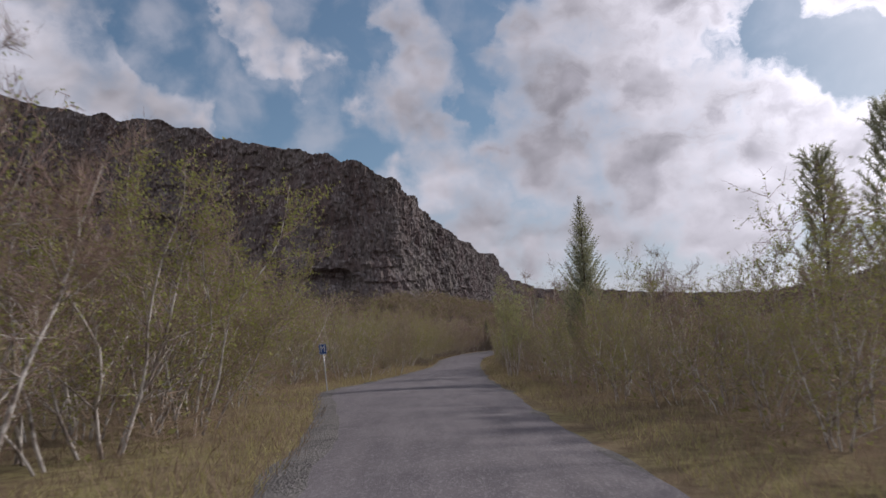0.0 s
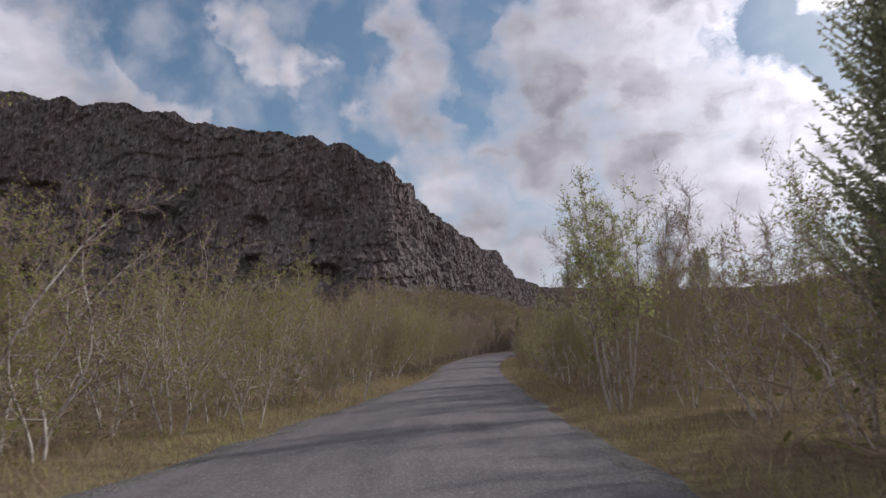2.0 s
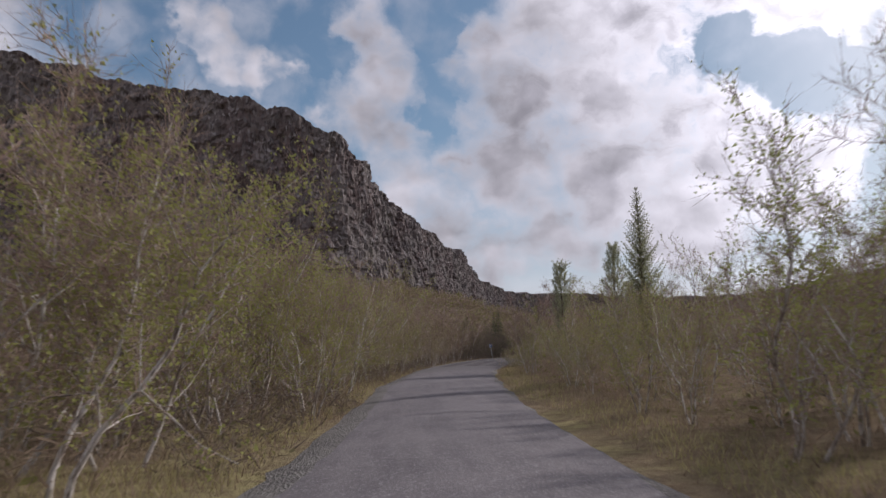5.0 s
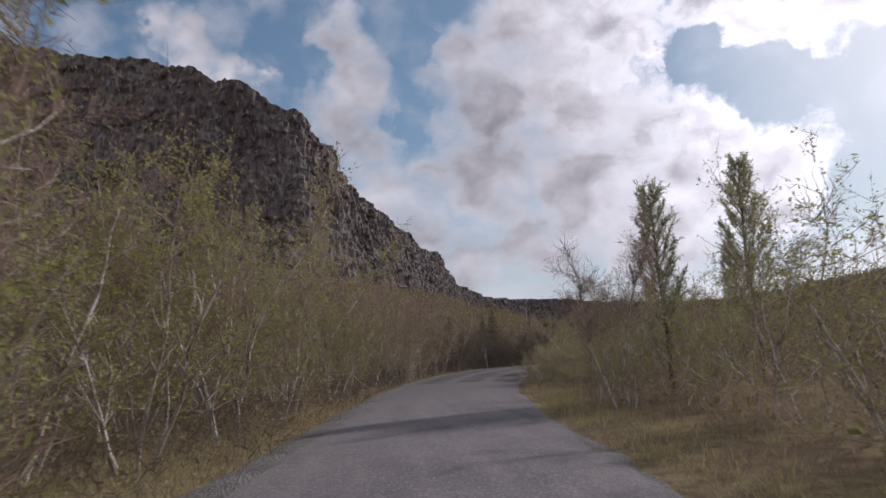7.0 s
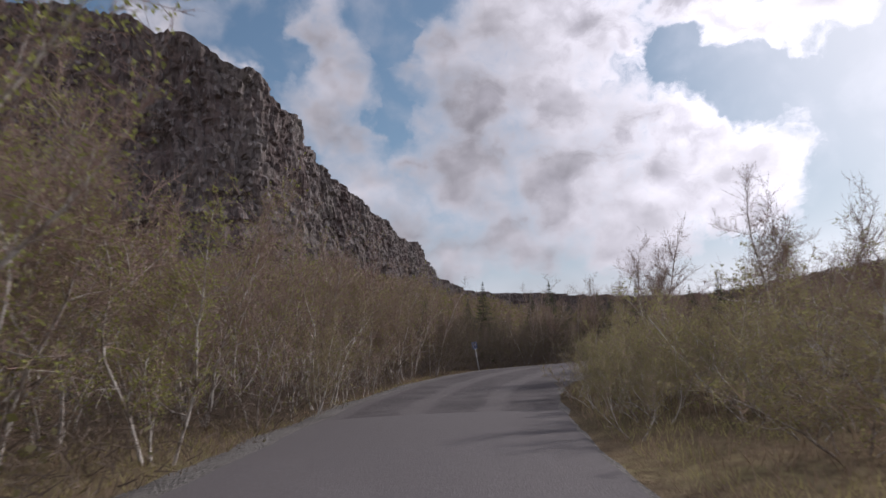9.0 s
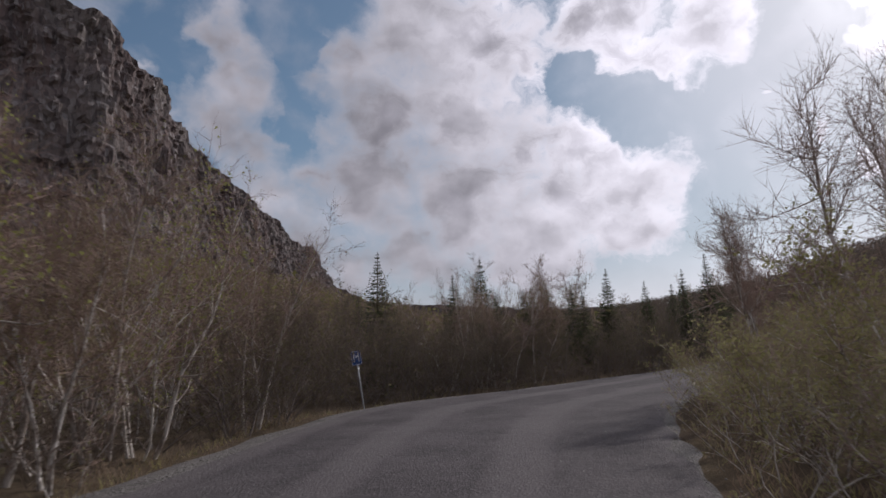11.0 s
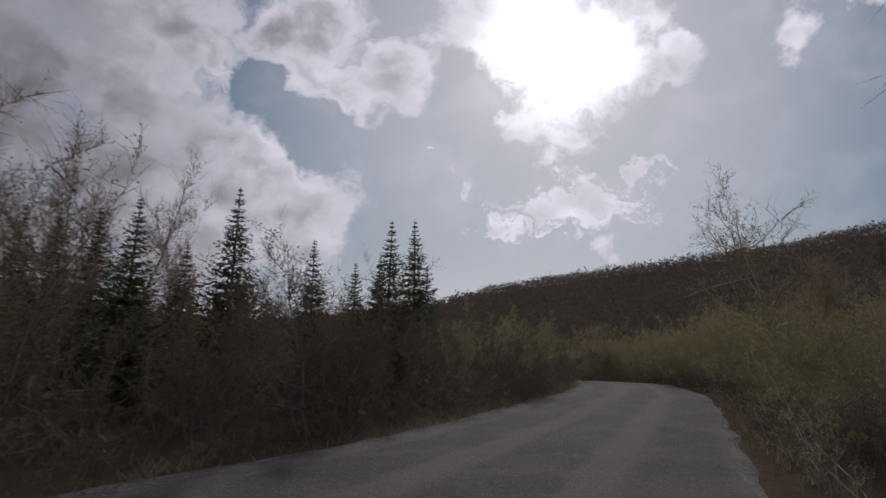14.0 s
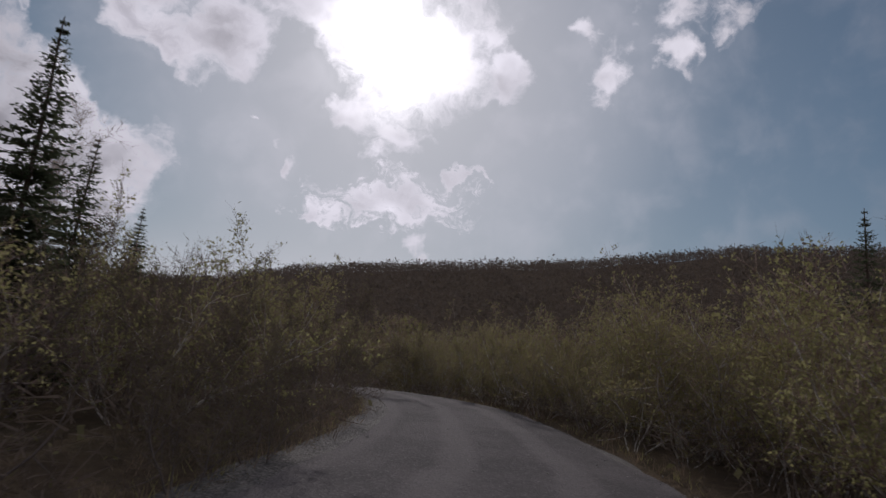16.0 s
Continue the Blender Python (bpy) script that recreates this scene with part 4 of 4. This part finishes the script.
# ---------- birch scrub along the road ----------
SCRUB = "leafless birch shrub with pale crooked stems and sparse buds"
GREEN = "birch shrub with crooked pale stems and young yellow-green leaves"
shrubs = []
for k in range(10):
    green = k % 5 < 3
    shrubs.append(birch("birch_shrub", GREEN if green else SCRUB, "shrub", Matrix(), LEAF, "birch scrub along the road", seed=300 + k, height=4.0, stems=2 + k % 3, lean=0.06 + 0.05 * (k % 4),
                        twig_count=460 if green else 620, leaf_count=2760 if green else 1240, leaf_size=0.042, base_r=0.036, splay=0.34, wander=0.16, limbs=2, twig_r=0.0042, sway=0.13))
BUSH = "rounded birch bush with crooked limbs and small olive leaves"
for k in range(4):
    shrubs.append(birch("birch_bush", BUSH, "shrub", Matrix(), OLIVE, "leafy birch bushes beside the bend", seed=330 + k, height=3.4, stems=4 + k % 2, lean=0.0,
                        twig_count=620, leaf_count=4340, leaf_size=0.045, base_r=0.033, splay=0.85, wander=0.28, limbs=3, twig_r=0.0045, reach=1.15, sway=0.12))
# same birch, with the shade outside the bend put into its colours
SHADED = "dense birch shrub with few leaves, coloured dark for shade"
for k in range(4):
    shrubs.append(birch("dark_shrub", SHADED, "shrub", Matrix(), SHADED_LEAF, "dark scrub outside the bend", bark=SHADED_WOOD, twig=SHADED_HEATH, seed=340 + k, height=3.6, stems=4, lean=0.05,
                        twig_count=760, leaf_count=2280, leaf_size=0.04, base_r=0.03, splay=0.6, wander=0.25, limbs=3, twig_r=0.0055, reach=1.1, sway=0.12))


def shaded_side(x, y, sd):
    """The scrub outside the bend, whose shade is put into stem and leaf colours."""
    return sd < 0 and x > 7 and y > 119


def scatter(count, lo, hi, spacing, seed, y_range, keep=None):
    """Random spots between lo and hi metres from the road's edge, kept apart."""
    rng = np.random.RandomState(seed)
    xs, ys = rng.uniform(-30, 90, 60000), rng.uniform(y_range[0], y_range[1], 60000)
    gap, side = road_gap(xs, ys)
    ok = (gap > lo) & (gap < hi)
    cells, spots = {}, []
    for x, y, g, sd in zip(xs[ok], ys[ok], gap[ok], side[ok]):
        if keep is not None and not keep(x, y, g, sd):
            continue
        room = spacing * (0.85 if g < 5 else 1.15)
        c = (int(x // 2), int(y // 2))
        if any((x - a) ** 2 + (y - b) ** 2 < room * room for i in (-1, 0, 1) for j in (-1, 0, 1) for a, b in cells.get((c[0] + i, c[1] + j), ())):
            continue
        cells.setdefault(c, []).append((x, y))
        spots.append((x, y, g, sd))
        if len(spots) >= count:
            break
    return spots


def clearing(x, y):
    """Open grass in front of the signs and the marker post."""
    return (-5.6 < x < -1.5 and 46 < y < 58) or (-5.3 < x < -2 and 14 < y < 26.8) or (9.6 < x < 14 and 122 < y < 130)


def verge_room(x, y, g, sd):
    """Open grass beside the road: wider by the signs and on the inner side at first."""
    if clearing(x, y):
        return False
    if sd < 0 and y > 104:
        return g > 0.35
    if sd > 0 and y < 100:
        return g > 1.7 + 1.6 * float(vnoise(y / 6, 0.0, 61))
    if sd < 0 and y < 34:
        return g > 1.3 + 1.0 * float(vnoise(y / 7, 3.0, 62))
    return g > 0.6 + 0.6 * float(vnoise(y / 7, x / 7, 63))


def tall_here(x, y, g, sd):
    """Scrub grows tallest on the outer side before the bend."""
    if sd < 0 and 58 < y < 128:
        return 1.4 if g > 1.5 else 1.15
    if x > 36 and sd > 0:
        return 1.0
    if x > 18:
        return 0.72 if g < 5 else 0.85
    if y < 62:
        if sd > 0:
            return 0.85 if g < 4 else 1.2
        return 1.3 if g > 3 else 1.1 if y < 12 else 0.95
    if sd > 0 and y > 98:
        return 0.72 if g < 6 else 0.9
    return 0.8 if sd > 0 and g < 4 else 1.05


def bare_zone(x, y, sd):
    """The outer side from the straight to the bend has hardly leafed out."""
    return sd < 0 and y > 98 + 6 * math.sin(1.7 * y + x)


spots = scatter(276, 0.35, 4.2, 1.6, 5, (1, 158), verge_room)
spots += [(x, y, 3.0, 1) for x, y in ((5.3, 49.2), (5.7, 50.9), (6.7, 50.3), (5.0, 51.6), (6.1, 47.6), (5.3, 45.4), (5.6, 53.6), (6.6, 45.0), (5.9, 29.6), (6.6, 28.6))]
spots += [(x, y, 3.0, 1) for x, y in ((40, 133), (43, 134.4), (46, 136.3), (49.7, 138.6), (53, 142), (38, 131.3), (41.6, 132), (45, 133.8), (48.6, 136), (55, 145.5), (56, 150), (44, 131.2), (57, 142.5), (43, 144.4), (45.4, 147), (46.4, 151), (33.6, 129.9), (31.9, 129.0), (34.9, 130.6), (39.4, 141.9), (36.4, 140.6), (32.8, 139.3), (45, 156))]
srng = random.Random(11)
waiting = {ob.name for ob in shrubs}
land_z = land(np.array([s[0] for s in spots]), np.array([s[1] for s in spots]))
for k, (x, y, g, sd) in enumerate(spots):
    size = srng.uniform(0.66, 1.05) * (0.74 + 0.26 * min(g / 3.0, 1)) * tall_here(x, y, g, sd)
    m = Matrix.LocRotScale((x, y, float(land_z[k])), Euler((0, 0, srng.uniform(0, 6.28))), (size, size, size * srng.uniform(0.9, 1.15)))
    bushy = x > 18 or (sd > 0 and y > 96)
    proto = shrubs[14 + k % 4] if shaded_side(x, y, sd) else shrubs[10 + k % 4] if bushy else shrubs[(3, 4, 8, 9)[k % 4]] if bare_zone(x, y, sd) else shrubs[k % 10]
    if proto.name in waiting:
        waiting.discard(proto.name)
        proto.matrix_basis = Matrix.Translation((x, y, float(land_z[k])))
    else:
        copy_thing(proto, m)


def triangles(soup):
    t = []
    for face in soup.f:
        for q in range(1, len(face) - 1):
            t.append((face[0], face[q], face[q + 1]))
    return np.array(soup.v, float).reshape(-1, 3), np.array(t, np.int64).reshape(-1, 3)


def quick_mesh(name, V, T, which, mats):
    me = bpy.data.meshes.new(name)
    me.vertices.add(len(V))
    me.vertices.foreach_set("co", V.astype(np.float32).ravel())
    me.loops.add(3 * len(T))
    me.loops.foreach_set("vertex_index", T.astype(np.int32).ravel())
    me.polygons.add(len(T))
    me.polygons.foreach_set("loop_start", np.arange(0, 3 * len(T), 3, dtype=np.int32))
    me.polygons.foreach_set("material_index", which.astype(np.int32))
    for mat in mats:
        me.materials.append(mat)
    me.update(calc_edges=True)
    me.validate()
    return me


def wild_scrub(name, label, spots, seed):
    """The shrubs behind the first row, as one growth."""
    rng = np.random.RandomState(seed)
    kinds = []
    for k in range(14):
        # the last three kinds take the wood, twig and leaf colours darkened for shade
        bushy, dark = k > 7, k > 10
        soups = birch_meshes(seed=400 + k, height=4.0, stems=4 if bushy else 2, lean=0.0 if bushy else 0.15, twig_count=150 if bushy else 90 if k < 5 else 120,
                             leaf_count=450 if dark else 1050 if bushy else (450 if k % 2 else 360) if k < 5 else 120, leaf_size=0.045, base_r=0.028, limbs=1, twig_r=0.007, wander=0.28, splay=0.95 if bushy else 0.42, sway=0.12)
        vs, ts, ws, o = [], [], [], 0
        for q, soup in enumerate(soups):
            v, t = triangles(soup)
            vs.append(v)
            ts.append(t + o)
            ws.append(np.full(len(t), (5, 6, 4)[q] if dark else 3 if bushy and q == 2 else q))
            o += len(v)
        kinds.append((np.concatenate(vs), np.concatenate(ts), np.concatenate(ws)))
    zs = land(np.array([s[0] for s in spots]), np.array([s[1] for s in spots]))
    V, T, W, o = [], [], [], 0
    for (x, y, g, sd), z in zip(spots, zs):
        v, t, w = kinds[11 + rng.randint(3) if shaded_side(x, y, sd) else 8 + rng.randint(3) if x > 30 or (y > 96 and sd > 0) else 5 + rng.randint(3) if bare_zone(x, y, sd) else rng.randint(5)]
        a, size = rng.uniform(0, 6.28), (rng.uniform(0.45, 1.2) if x > 30 else rng.uniform(0.75, 1.1)) * tall_here(x, y, g, sd) * (0.42 + 0.58 * min(g / 4.0, 1))
        c, s_ = math.cos(a) * size, math.sin(a) * size
        V.append(np.stack([x + c * v[:, 0] - s_ * v[:, 1], y + s_ * v[:, 0] + c * v[:, 1], z + size * v[:, 2]], 1))
        T.append(t + o)
        W.append(w)
        o += len(v)
    me = quick_mesh(name, np.concatenate(V), np.concatenate(T), np.concatenate(W), (BARK, TWIG, LEAF, OLIVE, SHADED_LEAF, SHADED_WOOD, SHADED_HEATH))
    tagged(new(name, me), label, "thicket", kind="stuff")


wild_scrub("birch_scrub", "tangled birch scrub with pale stems and young leaves",
           scatter(1000, 0.5, 12, 1.4, 6, (-4, 175), lambda x, y, g, sd: not clearing(x, y) and not (sd > 0 and y < 98 and vnoise(x / 3, y / 3, 64) < 0.45) and not (x > 30 and vnoise(x / 3.5, y / 3.5, 65) < 0.42) and (g > 3.2 or (y > 98 and x > 6) or (sd < 0 and y > 104))), 15)


# ---------- thickets further off ----------
def thicket(name, label, xs, ys, zs, sizes, twigs, leaves, seed, mat, leaf_mat, fat):
    rng = np.random.RandomState(seed)
    n = len(xs)

    def lay(per, leafy_part):
        c = np.repeat(np.stack([xs, ys, zs], 1), per, 0)
        s = np.repeat(sizes, per)[:, None]
        d = rng.normal(size=(len(c), 3))
        d /= np.linalg.norm(d, axis=1)[:, None]
        spot = c + np.stack([d[:, 0] * 0.75, d[:, 1] * 0.75, 0.62 + 0.45 * d[:, 2]], 1) * s * rng.uniform(0.5, 1, (len(c), 1)) ** 0.5
        if leafy_part:
            e = rng.normal(size=(len(c), 3)) * fat * s
            f = rng.normal(size=(len(c), 3)) * fat * s
            P = np.stack([spot, spot + e, spot + e + f, spot + f], 1)
        else:
            up = np.stack([d[:, 0] * 0.7 + rng.normal(size=len(c)) * 0.3, d[:, 1] * 0.7 + rng.normal(size=len(c)) * 0.3, rng.normal(size=len(c)) * 0.5 + 0.2], 1) * s * 0.45
            w = rng.normal(size=(len(c), 3)) * (0.13 if sizes.max() < 1.9 else 0.25) * fat * s
            P = np.stack([spot - w - 0.5 * up, spot + w - 0.5 * up, spot + 0.5 * up], 1)
        return P

    for P, what, material_ in ((lay(twigs, False), name, mat), (lay(leaves, True), "leaves", leaf_mat)):
        k = P.shape[1]
        me = bpy.data.meshes.new(what)
        me.from_pydata(P.reshape(-1, 3).tolist(), [], np.arange(len(P) * k).reshape(-1, k).tolist())
        me.materials.append(material_)
        ob = new(what, me)
        if what == name:
            root = tagged(ob, label, "thicket", kind="stuff")
        else:
            ob.parent = root


def fill(lo, hi, count, seed, box, size, twigs, leaves, name, label, side_only=0, mats=None):
    rng = np.random.RandomState(seed)
    xs, ys = rng.uniform(box[0], box[1], count), rng.uniform(box[2], box[3], count)
    gap, side = road_gap(xs, ys)
    ok = (gap > lo) & (gap < hi) & (cliff_gap(xs, ys) > 12)
    if side_only:
        ok &= (side == side_only) | (xs > 14)
    clump = vnoise(xs / 5, ys / 5, seed)
    ok &= (clump > 0.28) | (lo < 10) | (lo > 50)
    xs, ys, gap, clump = xs[ok], ys[ok], gap[ok], clump[ok]
    zs = land(xs, ys, gap)
    thicket(name, label, xs, ys, zs, rng.uniform(size[0], size[1], len(xs)) * (0.65 + 0.6 * clump), twigs, leaves, seed, *(mats or (THICKET, FAR_LEAF)), 0.09 if lo > 50 else 0.05)


fill(1.9, 13, 3600, 71, (-20, 30, -4, 104), (0.6, 1.4), 60, 8, "undergrowth", "low brown tangle of bare twigs below the birches", 0, (UNDER, FAR_LEAF))
# both tangles at the bend use the heath and leaf colours darkened for shade
fill(3.4, 13, 2600, 75, (-12, 75, 104, 180), (0.5, 1.3), 50, 8, "heath_tangle", "brown tangle of twigs below the birches, darkened for shade", 0, (SHADED_HEATH, SHADED_LEAF))
fill(0.25, 3.5, 14000, 74, (-8, 62, 60, 165), (0.4, 0.95), 60, 3, "roadside_tangle", "low brown twigs growing up to the gravel road", -1, (SHADED_HEATH, SHADED_LEAF))
fill(12, 60, 9000, 72, (-70, 120, -10, 220), (2.2, 3.4), 44, 26, "birch_thicket", "dense bare birch thicket with a haze of young leaves")
fill(58, 330, 34000, 73, (-150, 350, 80, 470), (2.4, 3.8), 7, 5, "distant_scrub", "distant brown birch scrub on the valley floor and slopes", 0, (SLOPE, SLOPE))


# ---------- grass and heath at the roadside ----------
def blades(name, label, lo, hi, count, seed, length, mat, width, patchy=1.0, box=(-12, 75, -4, 165)):
    rng = np.random.RandomState(seed)
    xs, ys = rng.uniform(box[0], box[1], count * 9), rng.uniform(box[2], box[3], count * 9)
    gap, side = road_gap(xs, ys)
    clump = fbm(xs / 1.3, ys / 1.3, seed)
    thin = np.where((ys > 104) & ((side < 0) | (xs > 14)), 0.12, np.where(side > 0, patchy, 1.0))
    ok = (gap > lo) & (gap < lo + (hi - lo) * np.clip(clump * 2.4 - 0.5, 0, 1) * thin)
    xs, ys, gap = xs[ok][:count], ys[ok][:count], gap[ok][:count]
    zs = land(xs, ys, gap)
    n = len(xs)
    h = length * rng.uniform(0.4, 1.1, n)
    a = rng.uniform(0, 6.283, n)
    lean = rng.uniform(0.3, 1.5, n) * h
    w = width * rng.uniform(0.6, 1.3, n)
    base = np.stack([xs, ys, zs - 0.02], 1)
    side = np.stack([-np.sin(a), np.cos(a), 0 * a], 1) * w[:, None]
    tip = base + np.stack([np.cos(a) * lean, np.sin(a) * lean, h], 1)
    P = np.stack([base - side, base + side, tip], 1)
    me = bpy.data.meshes.new(name)
    me.from_pydata(P.reshape(-1, 3).tolist(), [], np.arange(3 * n).reshape(-1, 3).tolist())
    me.materials.append(mat)
    tagged(new(name, me), label, "grass", kind="stuff")


blades("dry_grass", "pale dry grass tufts along the road", 0.42, 3.3, 110000, 81, 0.22, GRASS, 0.008, 0.75)
blades("heath_stalks", "brown heather and dead stalks under the shrubs", 0.3, 9.0, 90000, 82, 0.26, HEATH, 0.008)


# ---------- loose stones ----------
def loose_stones():
    rng = np.random.RandomState(91)
    n = 2600
    i = rng.randint(seam + 8, N_ROAD - 60, n)
    w = rng.uniform(-0.03, 1.03, n)
    edge = rng.rand(n) < 0.45
    w = np.where(edge, np.where(rng.rand(n) < 0.5, rng.normal(0.0, 0.025, n), rng.normal(1.0, 0.025, n)), w)
    c = rl[i] * (1 - w[:, None]) + rr[i] * w[:, None] + rng.normal(size=(n, 3)) * (0.15, 0.15, 0)
    c[:, 2] += 0.05 * np.sin(np.pi * np.clip(w, 0, 1)) + 0.004
    size = np.abs(rng.normal(0.004, 0.005, n))[:, None] + 0.004
    corners = np.array([(1, 0, 0), (-1, 0, 0), (0, 1, 0), (0, -1, 0), (0, 0, 0.8), (0, 0, -0.5)], float)
    V = c[:, None, :] + corners[None] * size[:, :, None] * rng.uniform(0.6, 1.4, (n, 6, 1))
    faces = np.array([(0, 2, 4), (2, 1, 4), (1, 3, 4), (3, 0, 4), (2, 0, 5), (1, 2, 5), (3, 1, 5), (0, 3, 5)])
    T = (faces[None] + 6 * np.arange(n)[:, None, None]).reshape(-1, 3)
    tagged(new("loose_stones", quick_mesh("loose_stones", V.reshape(-1, 3), T, np.zeros(len(T)), (STONE,))), "small loose stones on the gravel road", "gravel", kind="stuff")


loose_stones()


# ---------- road signs and marker ----------
def passing_sign(m, lean):
    root = new("road_sign")
    pole = Soup()
    pole.tube([Vector((0, 0, -0.25)), Vector((0, 0, 1.0)), Vector((0, 0, 1.97))], [0.024] * 3, 12)
    part("pole", pole, STEEL, root, "galvanised steel pole", True)
    bm = bmesh.new()
    bmesh.ops.create_cube(bm, size=1.0)
    bmesh.ops.scale(bm, vec=(0.31, 0.006, 0.43), verts=bm.verts)
    bmesh.ops.bevel(bm, geom=[e for e in bm.edges if abs(e.verts[0].co.y - e.verts[1].co.y) > 0.001], offset=0.03, segments=4, affect="EDGES")
    bmesh.ops.translate(bm, vec=(0, -0.04, 1.78), verts=bm.verts)
    me = bpy.data.meshes.new("plate")
    bm.to_mesh(me)
    bm.free()
    me.materials.append(SIGN_BLUE)
    plate = new("plate", me)
    plate.parent = root
    tagged(plate, "blue sheet metal plate")
    border = Soup()
    for x0, z0, x1, z1 in ((-0.14, 1.575, 0.14, 1.587), (-0.14, 1.973, 0.14, 1.985), (-0.146, 1.587, -0.136, 1.973), (0.136, 1.587, 0.146, 1.973)):
        border.box(x0, -0.0465, z0, x1, -0.0435, z1)
    part("border", border, SIGN_WHITE, plate, "white border line")
    curve = bpy.data.curves.new("letter", "FONT")
    curve.body, curve.align_x, curve.align_y, curve.size, curve.extrude, curve.offset = "M", "CENTER", "CENTER", 0.42, 0.0015, 0.0
    letter = new("letter", curve)
    letter.matrix_basis = pose(0, -0.0455, 1.78, 90, 0, 0) @ Matrix.Diagonal((0.64, 0.95, 1, 1))
    letter.parent = plate
    curve.materials.append(SIGN_WHITE)
    tagged(letter, "white letter M")
    clamp = Soup()
    for z in (1.64, 1.9):
        clamp.box(-0.05, -0.038, z, 0.05, 0.035, z + 0.03)
    part("clamp", clamp, STEEL, root)
    root.matrix_basis = m @ pose(0, 0, 0, 0, lean, 0)
    return tagged(root, "blue passing-place sign with white M on a leaning pole", "road sign", "passing-place signs")


passing_sign(at(-4.22, 25.95, 2, 0.94), -7)
passing_sign(at(11.9, 129.0, -18, 1.0, -0.22), -8)

marker = new("marker_post")
body = Soup()
body.tube([Vector((0, 0, -0.2)), Vector((0, 0, 0.6)), Vector((0, 0, 1.2)), Vector((0.0, 0.03, 1.26))], [0.065, 0.063, 0.06, 0.035], 8)
part("post", body, POST_WHITE, marker, "weathered off-white post", True)
band = Soup()
band.tube([Vector((0, 0, 0.98)), Vector((0, 0, 1.12))], [0.066, 0.066], 8)
part("reflector_band", band, POST_GREY, marker, "dark reflector band", True)
marker.matrix_basis = at(-4.3, 56.9) @ Matrix.Diagonal((0.62, 0.62, 0.85, 1))
tagged(marker, "off-white roadside marker post standing in grass", "marker post")
